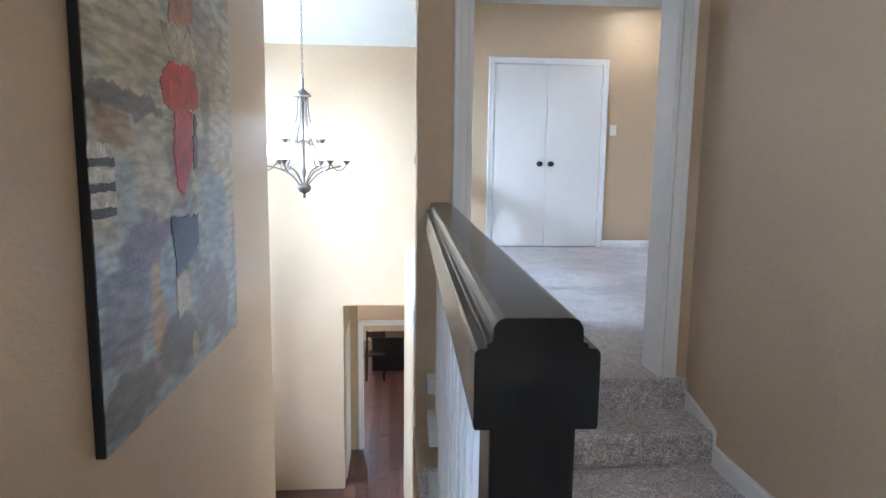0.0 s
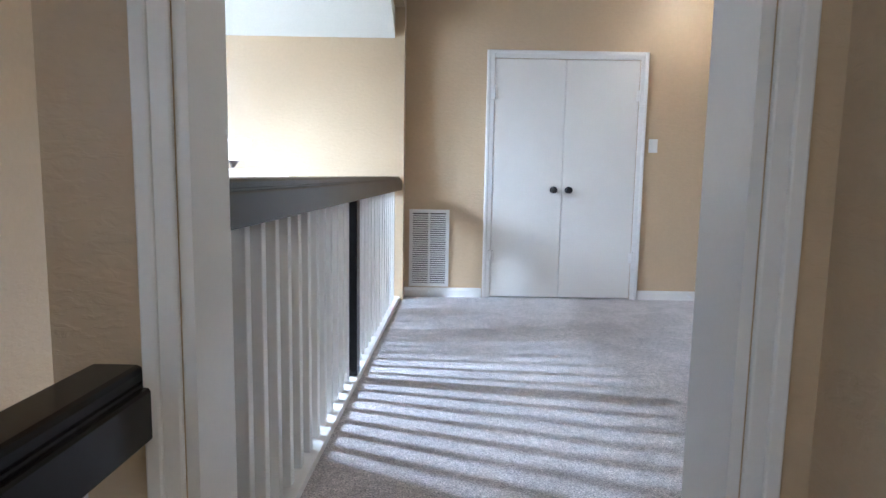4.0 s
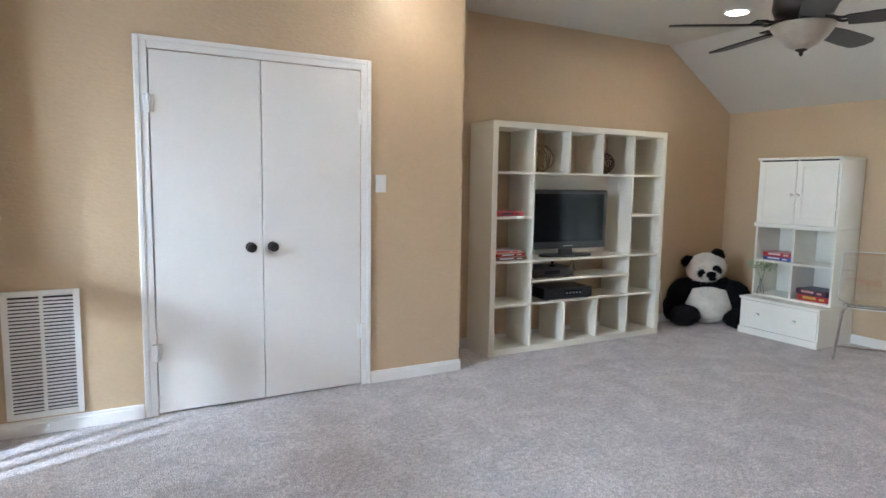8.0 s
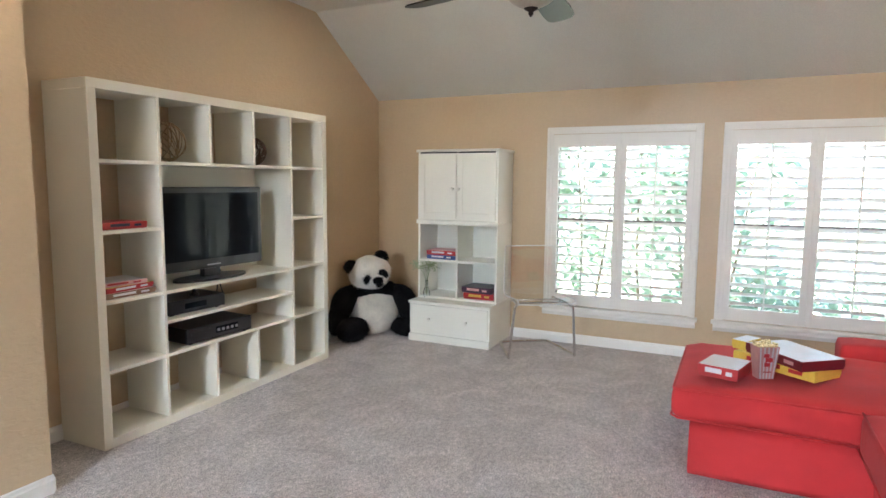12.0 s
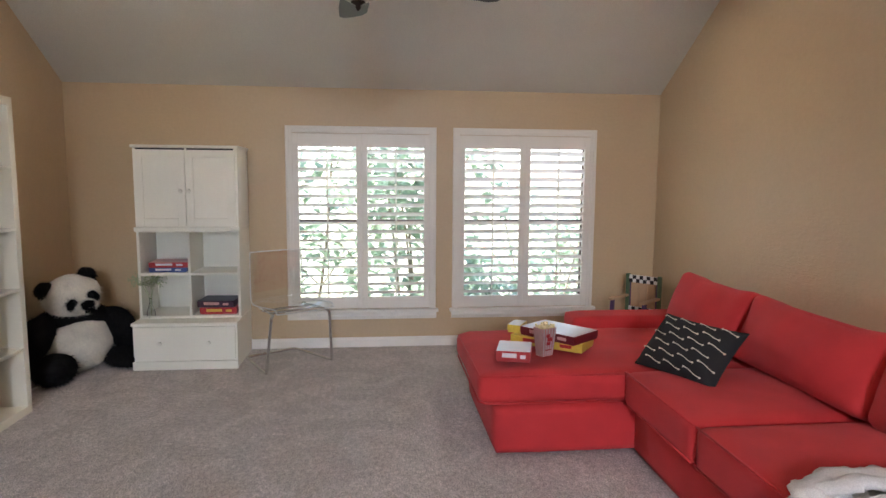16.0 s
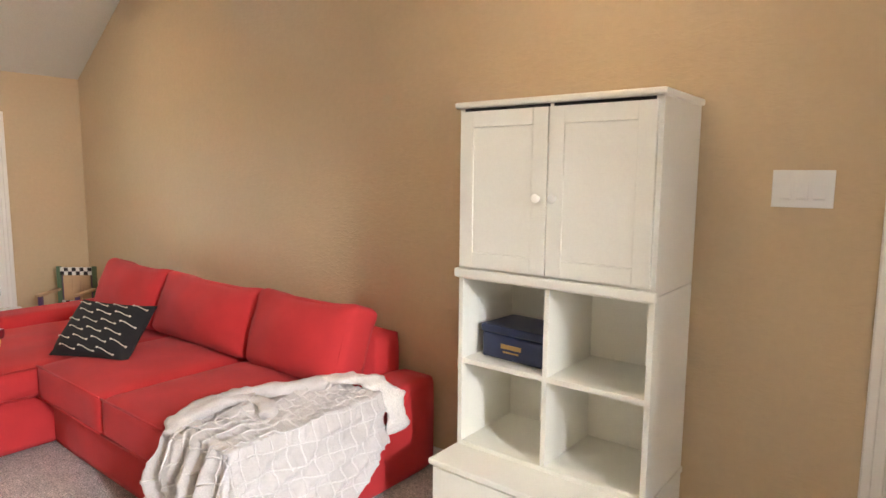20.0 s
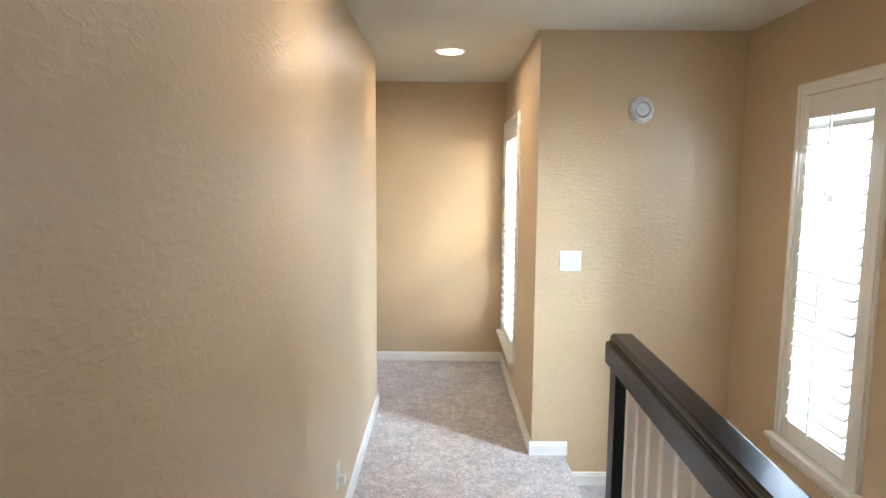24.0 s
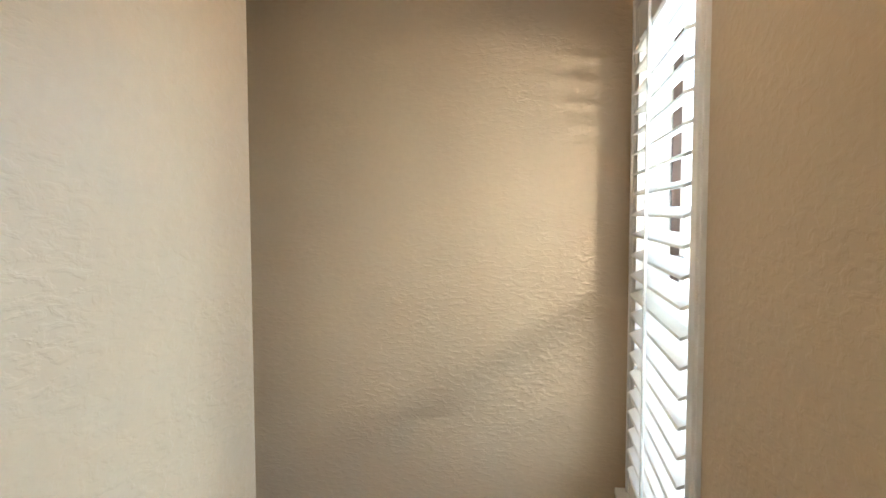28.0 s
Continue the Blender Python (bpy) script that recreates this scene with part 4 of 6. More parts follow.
def paint_surface():
    m = bpy.data.materials.new("abstract_painting")
    m.use_nodes = True
    nt, bs = m.node_tree, m.node_tree.nodes["Principled BSDF"]
    co = nt.nodes.new("ShaderNodeTexCoord")
    mp = nt.nodes.new("ShaderNodeMapping")
    mp.inputs["Scale"].default_value = (1, 0.75, 1.25)
    nt.links.new(co.outputs["Object"], mp.inputs["Vector"])
    n1, n2, n3 = (nt.nodes.new("ShaderNodeTexNoise") for _ in range(3))
    n1.inputs["Scale"].default_value, n1.inputs["Detail"].default_value, n1.inputs["Distortion"].default_value = 4.2, 6.0, 0.4
    n2.inputs["Scale"].default_value, n2.inputs["Detail"].default_value = 17.0, 7.0
    n3.inputs["Scale"].default_value, n3.inputs["Detail"].default_value = 60.0, 5.0
    for n in (n1, n2, n3):
        nt.links.new(mp.outputs["Vector"], n.inputs["Vector"])
    up, low = nt.nodes.new("ShaderNodeValToRGB"), nt.nodes.new("ShaderNodeValToRGB")
    for ramp, stops in ((up, ((0.28, (0.10, 0.07, 0.05)), (0.40, (0.33, 0.24, 0.13)), (0.46, (0.38, 0.36, 0.28)), (0.53, (0.50, 0.46, 0.34)), (0.60, (0.42, 0.36, 0.25)), (0.72, (0.62, 0.56, 0.42)))),
                        (low, ((0.28, (0.05, 0.05, 0.09)), (0.40, (0.11, 0.12, 0.19)), (0.47, (0.19, 0.24, 0.31)), (0.54, (0.27, 0.34, 0.40)), (0.61, (0.20, 0.18, 0.24)), (0.72, (0.38, 0.42, 0.42))))):
        el = ramp.color_ramp.elements
        while len(el) < len(stops):
            el.new(0.5)
        for e, (p, c) in zip(el, stops):
            e.position, e.color = p, (*c, 1)
    mx = nt.nodes.new("ShaderNodeMix")
    mx.data_type = "FLOAT"
    mx.inputs["Factor"].default_value = 0.16
    nt.links.new(n1.outputs["Fac"], mx.inputs[2])
    nt.links.new(n2.outputs["Fac"], mx.inputs[3])
    for ramp in (up, low):
        nt.links.new(mx.outputs[0], ramp.inputs["Fac"])
    sx = nt.nodes.new("ShaderNodeSeparateXYZ")
    nt.links.new(co.outputs["Object"], sx.inputs[0])
    ad = nt.nodes.new("ShaderNodeMath")
    ad.operation, ad.inputs[1].default_value = "MULTIPLY_ADD", 0.9
    nt.links.new(n1.outputs["Fac"], ad.inputs[0])
    nt.links.new(sx.outputs["Z"], ad.inputs[2])
    rg = nt.nodes.new("ShaderNodeMapRange")
    rg.inputs["From Min"].default_value, rg.inputs["From Max"].default_value = 1.00, 1.24
    nt.links.new(ad.outputs[0], rg.inputs["Value"])
    fm = nt.nodes.new("ShaderNodeMix")
    fm.data_type = "RGBA"
    nt.links.new(rg.outputs["Result"], fm.inputs["Factor"])
    nt.links.new(low.outputs["Color"], fm.inputs[6])
    nt.links.new(up.outputs["Color"], fm.inputs[7])
    # broad soft areas of colour: along, up, half width, half height, colour, strength
    wob = nt.nodes.new("ShaderNodeVectorMath")
    wob.operation = "MULTIPLY_ADD"
    wob.inputs[1].default_value = (0, 0.16, 0.16)
    wn = nt.nodes.new("ShaderNodeTexNoise")
    wn.inputs["Scale"].default_value, wn.inputs["Detail"].default_value = 7.0, 6.0
    nt.links.new(co.outputs["Object"], wn.inputs["Vector"])
    nt.links.new(wn.outputs["Color"], wob.inputs[0])
    nt.links.new(co.outputs["Object"], wob.inputs[2])
    tone = fm.outputs[2]
    for u, v, a, b_, c, k in AREAS:
        mb = nt.nodes.new("ShaderNodeMapping")
        mb.inputs["Location"].default_value, mb.inputs["Scale"].default_value = (0, -(u + 0.08) / a, -(v + 0.08) / b_), (0, 1 / a, 1 / b_)
        ln, mr, mi = nt.nodes.new("ShaderNodeVectorMath"), nt.nodes.new("ShaderNodeMapRange"), nt.nodes.new("ShaderNodeMix")
        ln.operation, mi.data_type = "LENGTH", "RGBA"
        mr.interpolation_type = "SMOOTHSTEP"
        for key, value in (("From Min", 1.05), ("From Max", 0.75), ("To Min", 0.0), ("To Max", k)):
            mr.inputs[key].default_value = value
        nt.links.new(wob.outputs[0], mb.inputs["Vector"])
        nt.links.new(mb.outputs["Vector"], ln.inputs[0])
        nt.links.new(ln.outputs["Value"], mr.inputs["Value"])
        nt.links.new(mr.outputs["Result"], mi.inputs["Factor"])
        nt.links.new(tone, mi.inputs[6])
        mi.inputs[7].default_value = (*c, 1)
        tone = mi.outputs[2]
    # dry-brush flecks
    fl, fr, fx = nt.nodes.new("ShaderNodeTexNoise"), nt.nodes.new("ShaderNodeMapRange"), nt.nodes.new("ShaderNodeVectorMath")
    fl.inputs["Scale"].default_value, fl.inputs["Detail"].default_value = 24.0, 5.0
    fr.inputs["From Min"].default_value, fr.inputs["From Max"].default_value = 0.36, 0.64
    fr.inputs["To Min"].default_value, fr.inputs["To Max"].default_value = 0.62, 1.34
    fx.operation = "SCALE"
    sm = nt.nodes.new("ShaderNodeMapping")
    sm.inputs["Scale"].default_value = (1, 0.35, 1.5)
    nt.links.new(co.outputs["Object"], sm.inputs["Vector"])
    nt.links.new(sm.outputs["Vector"], fl.inputs["Vector"])
    nt.links.new(fl.outputs["Fac"], fr.inputs["Value"])
    nt.links.new(fr.outputs["Result"], fx.inputs["Scale"])
    nt.links.new(tone, fx.inputs[0])
    nt.links.new(fx.outputs[0], bs.inputs["Base Color"])
    bs.inputs["Roughness"].default_value = 0.37
    b = nt.nodes.new("ShaderNodeBump")
    b.inputs["Strength"].default_value, b.inputs["Distance"].default_value = 0.6, 0.004
    nt.links.new(n3.outputs["Fac"], b.inputs["Height"])
    nt.links.new(b.outputs["Normal"], bs.inputs["Normal"])
    return m


def oil(name, base):
    return surface(name, base, rough=0.45, blotch=0.35, blotch_scale=14, grain=0.25, grain_scale=70, bump=0.7, bump_scale=60, depth=0.004)


PY0, PY1, PZ0, PZ1 = 1.91, 3.42, 0.06, 1.70
pic = thing("painting", (XL, PY0, PZ0), "large abstract painting in greys, blues and red, black edge", "painting")
box("canvas_edge", pic, BLACKPL, (0.001, 0, 0, 0.030, PY1 - PY0, PZ1 - PZ0), bevel=0.003, label="black painted canvas edge")
box("canvas", pic, paint_surface(), (0.031, 0.004, 0.004, 0.034, PY1 - PY0 - 0.004, PZ1 - PZ0 - 0.004))


def brush_patch(name, mat_, outline, proud, seed, rag=0.02):
    """A ragged patch of thick paint; outline in metres along the canvas and up it."""
    rnd = random.Random(seed)
    pts = []
    outline = [(1.13 * u - 0.04, 1.035 * v) for u, v in outline]
    n = len(outline)
    for i in range(n):
        (u0, v0), (u1, v1) = outline[i], outline[(i + 1) % n]
        k = max(2, int(math.hypot(u1 - u0, v1 - v0) / 0.02))
        for q in range(k):
            f_ = q / k
            pts.append((u0 + (u1 - u0) * f_ + rnd.uniform(-rag, rag) * 0.5, v0 + (v1 - v0) * f_ + rnd.uniform(-rag, rag) * 0.5))
    bm = prism(bmesh.new(), pts, "x", 0.0342, 0.0342 + proud)
    return part(name, bm, mat_, pic)


brush_patch("red_patch", oil("red_oil", (0.50, 0.035, 0.025)), [(0.52, 1.09), (0.60, 1.17), (0.87, 1.18), (0.90, 1.04), (0.74, 1.0), (0.55, 1.01)], 0.0022, 3)
brush_patch("red_stroke", oil("crimson_oil", (0.42, 0.03, 0.06)), [(0.64, 1.01), (0.82, 1.01), (0.80, 0.82), (0.70, 0.70), (0.64, 0.72), (0.62, 0.86)], 0.0019, 4)
brush_patch("blue_patch", oil("blue_oil", (0.02, 0.05, 0.16)), [(0.56, 0.62), (0.84, 0.61), (0.83, 0.50), (0.73, 0.44), (0.60, 0.40)], 0.0021, 5)
brush_patch("white_patch", oil("white_oil", (0.58, 0.57, 0.53)), [(0.58, 0.40), (0.74, 0.42), (0.72, 0.26), (0.59, 0.25)], 0.0021, 6)
brush_patch("cream_patch", oil("cream_oil", (0.58, 0.50, 0.33)), [(0.56, 1.30), (0.86, 1.30), (0.90, 1.20), (0.62, 1.19)], 0.0018, 7, 0.05)
brush_patch("orange_patch", oil("orange_oil", (0.50, 0.22, 0.10)), [(0.62, 1.46), (0.88, 1.44), (0.84, 1.32), (0.64, 1.31)], 0.0017, 8, 0.05)
brush_patch("dark_edge", oil("umber_oil", (0.06, 0.04, 0.035)), [(0.83, 1.00), (0.87, 1.00), (0.86, 0.80), (0.82, 0.80)], 0.0016, 9, 0.03)
for k in range(3):
    brush_patch("pale_bar", oil("pale_oil", (0.55, 0.53, 0.45)), [(0.03, 0.865 - k * 0.068), (0.17, 0.862 - k * 0.068), (0.17, 0.828 - k * 0.068), (0.03, 0.826 - k * 0.068)], 0.0018, 20 + k, 0.007)
    brush_patch("dark_bar", oil("dark_oil", (0.05, 0.05, 0.07)), [(0.03, 0.823 - k * 0.068), (0.17, 0.826 - k * 0.068), (0.17, 0.802 - k * 0.068), (0.03, 0.800 - k * 0.068)], 0.0016, 30 + k, 0.007)


# ---- bookcase with television ----
BX0, BX1, BYF, BYB, BH = 3.778, 5.634, 7.252, 7.583, 1.822
bc = thing("bookcase", (BX0, BYB, 0), "large cream open bookcase with a television bay", "bookcase")
bw, bd = BX1 - BX0, BYB - BYF
FT, DT = 0.048, 0.017
box("side_panel", bc, CREAM, (0, -bd, 0, FT, 0, BH - FT), bevel=0.002)
box("side_panel", bc, CREAM, (bw - FT, -bd, 0, bw, 0, BH - FT), bevel=0.002)
box("top_panel", bc, CREAM, (0, -bd, BH - FT, bw, 0, BH), bevel=0.002)
box("bottom_panel", bc, CREAM, (FT, -bd, 0.0, bw - FT, 0, FT), bevel=0.002)
cw = (bw - 2 * FT - 4 * DT) / 5
rh = (BH - 2 * FT - 4 * DT) / 5
cx = [FT + k * (cw + DT) for k in range(5)]
rz_ = [FT + k * (rh + DT) for k in range(5)]
for x in (cx[1] - DT, cx[4] - DT):
    box("upright", bc, CREAM, (x, -bd + 0.003, FT, x + DT, -0.002, BH - FT))
for x0, x1 in ((FT, cx[1] - DT), (cx[4], bw - FT)):
    for k in range(1, 5):
        box("shelf", bc, CREAM, (x0, -bd + 0.003, rz_[k] - DT, x1, -0.002, rz_[k]))
mx0, mx1 = cx[1], cx[4] - DT
for z in (rz_[1], rz_[2], rz_[4]):
    box("shelf", bc, CREAM, (mx0, -bd + 0.003, z - DT, mx1, -0.002, z))
zmid = (rz_[1] + rz_[2]) / 2
box("shelf", bc, CREAM, (mx0, -bd + 0.003, zmid - DT / 2, mx1, -0.002, zmid + DT / 2))
for x in (cx[2] - DT, cx[3] - DT):
    box("divider", bc, CREAM, (x, -bd + 0.003, rz_[4], x + DT, -0.002, BH - FT))
    box("divider", bc, CREAM, (x, -bd + 0.003, FT, x + DT, -0.002, rz_[1] - DT))
box("back_panel", bc, CREAM, (mx0, -0.008, rz_[2], mx1, -0.002, rz_[4] - DT))


tv = thing("television", (BX0 + (mx0 + mx1) / 2 - 0.07, 7.40, rz_[2]), "black flat-screen television on a stand, switched off", "television", rz=-4)
TW, TH = 0.80, 0.495
box("screen_frame", tv, BLACKPL, (-TW / 2, -0.03, 0.065, TW / 2, 0.03, 0.065 + TH), bevel=0.010, segs=3)
box("screen", tv, SCREEN, (-TW / 2 + 0.035, -0.0325, 0.065 + 0.060, TW / 2 - 0.035, -0.0302, 0.065 + TH - 0.035))
box("speaker_strip", tv, GREY, (-0.05, -0.033, 0.085, 0.05, -0.0302, 0.092))
box("back_housing", tv, BLACKPL, (-0.28, 0.031, 0.13, 0.28, 0.065, 0.46), bevel=0.01)
part("stand_neck", boxes((-0.06, -0.015, 0.012, 0.06, 0.028, 0.066), bevel=0.004), BLACKPL, tv)
part("stand_base", prism(bmesh.new(), [(0.26 * math.cos(a) , 0.11 * math.sin(a)) for a in [2 * math.pi * k / 40 for k in range(40)]], "z", 0.0, 0.014), BLACKPL, tv)

dvr = thing("set_top_box", (BX0 + mx0 + 0.26, 7.42, zmid + DT / 2), "black set-top box on a bookcase shelf", "set-top box", rz=-3)
box("case", dvr, BLACKPL, (-0.20, -0.12, 0.008, 0.20, 0.12, 0.085), bevel=0.004)
box("display", dvr, SCREEN, (-0.09, -0.1215, 0.03, 0.06, -0.1202, 0.062))
for sx in (-0.16, 0.16):
    for sy in (-0.09, 0.09):
        fo = part("foot", lathe(bmesh.new(), [(0.014, 0), (0.014, 0.009)], 12), BLACKPL, dvr)
        fo.location = (sx, sy, 0)
ant = thing("remote_receiver", (BX0 + mx0 + 0.30, 7.38, zmid + DT / 2 + 0.085), "small black remote receiver on the set-top box", "receiver")
part("body", lathe(bmesh.new(), [(0.03, 0), (0.028, 0.012), (0.01, 0.016), (0.012, 0.05), (0.004, 0.055)], 16), BLACKPL, ant, smooth=True)
rec = thing("video_player", (BX0 + mx0 + 0.40, 7.385, rz_[1]), "black video player with buttons on a bookcase shelf", "video player", rz=-4)
box("case", rec, BLACKPL, (-0.24, -0.12, 0.008, 0.24, 0.14, 0.095), bevel=0.004)
box("display", rec, SCREEN, (-0.04, -0.1218, 0.035, 0.13, -0.1202, 0.075))
for k in range(5):
    box("button", rec, GREY, (-0.03 + k * 0.034, -0.124, 0.045, -0.01 + k * 0.034, -0.122, 0.062), bevel=0.001)
box("disc_tray", rec, BLACKPL, (-0.21, -0.1225, 0.055, -0.07, -0.1202, 0.075), bevel=0.0008)
for sx in (-0.2, 0.2):
    for sy in (-0.09, 0.11):
        fo = part("foot", lathe(bmesh.new(), [(0.014, 0), (0.014, 0.009)], 12), BLACKPL, rec)
        fo.location = (sx, sy, 0)
cable = thing("cable", (BX0 + mx0 + 0.62, 7.53, zmid + 0.02), "dark cables hanging behind the bookcase shelves", "cable")
part("cord", tube(bmesh.new(), smooth_line([(0, 0, 0.20), (0.02, 0.01, 0.08), (-0.01, 0.0, -0.005)]), 0.004, 8), BLACKPL, cable, smooth=True)
part("cord", tube(bmesh.new(), smooth_line([(0.05, 0.01, 0.17), (0.04, 0.01, 0.09), (0.06, 0.0, -0.005)]), 0.004, 8), BLACKPL, cable, smooth=True)

WICK = surface("woven_twig", (0.10, 0.06, 0.035), rough=0.8, blotch=0.3, blotch_scale=20)
WICKL = surface("pale_twig", (0.34, 0.25, 0.15), rough=0.8, blotch=0.3, blotch_scale=20)


def twig_ball(at, r, material, label, seed, n=14):
    t = thing("twig_ball", (at[0], at[1], at[2] + r), label, "decor ball", group="twig balls")
    rnd = random.Random(seed)
    for k in range(n):
        m = Euler((rnd.uniform(0, 6.28), rnd.uniform(0, 6.28), rnd.uniform(0, 6.28))).to_matrix()
        rr = r * rnd.uniform(0.95, 0.985)
        pts = [m @ Vector((rr * math.cos(a), rr * math.sin(a), 0.008 * math.sin(3 * a))) for a in [2 * math.pi * q / 26 for q in range(27)]]
        part("twig", tube(bmesh.new(), pts, r * 0.028, 6), material, t, smooth=True)
    return t


twig_ball((BX0 + cx[1] + 0.17, 7.42, rz_[4]), 0.115, WICKL, "pale woven twig ball in a bookcase cell", 5, 12)
twig_ball((BX0 + cx[3] + 0.15, 7.42, rz_[4]), 0.095, WICK, "dark woven twig ball in a bookcase cell", 6, 26)


def game_box(at, size, rz, side, top, label, mark=None, group="game boxes"):
    """A lidded cardboard game box: a tray, an overlapping lid and printed panels."""
    t = thing("game_box", at, label, "game box", group=group, rz=rz)
    w, d, h = size
    box("tray", t, side, (-w / 2 + 0.003, -d / 2 + 0.003, 0, w / 2 - 0.003, d / 2 - 0.003, h - 0.003), bevel=0.001)
    box("lid", t, side, (-w / 2, -d / 2, h * 0.25, w / 2, d / 2, h), bevel=0.0015)
    box("lid_print", t, top, (-w / 2 + 0.002, -d / 2 + 0.002, h + 0.0003, w / 2 - 0.002, d / 2 - 0.002, h + 0.0012))
    if mark is not None:
        box("side_print", t, mark, (-w * 0.32, -d / 2 - 0.0008, h * 0.40, w * 0.10, -d / 2 - 0.0002, h * 0.82))
        box("side_print", t, mark, (w * 0.2, -d / 2 - 0.0008, h * 0.35, w * 0.36, -d / 2 - 0.0002, h * 0.7))
    return t


CARD_RED = surface("red_card", (0.42, 0.025, 0.03), rough=0.4, blotch=0.12, blotch_scale=12)
CARD_WHITE = surface("white_card", (0.74, 0.75, 0.78), rough=0.25, blotch=0.05, blotch_scale=8)
CARD_YEL = surface("yellow_card", (0.66, 0.46, 0.07), rough=0.4, blotch=0.10, blotch_scale=12)
CARD_BLUE = surface("blue_card", (0.04, 0.08, 0.26), rough=0.4, blotch=0.2, blotch_scale=12)
CARD_NAVY = surface("dark_navy_card", (0.012, 0.018, 0.05), rough=0.35, blotch=0.2, blotch_scale=12)
CARD_BROWN = surface("brown_card", (0.22, 0.12, 0.07), rough=0.5, blotch=0.25, blotch_scale=14)
CARD_PINK = surface("pale_pink_card", (0.62, 0.36, 0.34), rough=0.5, blotch=0.15, blotch_scale=14)
CARD_MAROON = surface("maroon_card", (0.16, 0.012, 0.02), rough=0.4, blotch=0.15, blotch_scale=12)
CARD_PURPLE = surface("dark_purple_card", (0.05, 0.02, 0.05), rough=0.4, blotch=0.2, blotch_scale=12)

# left column of the bookcase
game_box((BX0 + cx[0] + 0.16, 7.40, rz_[3]), (0.26, 0.2, 0.035), 0, CARD_RED, CARD_RED, "flat red box on a bookcase shelf", CARD_NAVY)
game_box((BX0 + cx[0] + 0.165, 7.41, rz_[2]), (0.31, 0.24, 0.028), 0, CARD_BROWN, CARD_PINK, "worn brown game box in a bookcase cell", CARD_WHITE)
game_box((BX0 + cx[0] + 0.170, 7.41, rz_[2] + 0.0295), (0.29, 0.22, 0.026), 4, CARD_RED, CARD_YEL, "worn red and yellow game box on another box", CARD_WHITE)
game_box((BX0 + cx[0] + 0.150, 7.41, rz_[2] + 0.057), (0.27, 0.2, 0.022), -5, CARD_PINK, CARD_WHITE, "pale pink game box on top of a stack", CARD_RED)


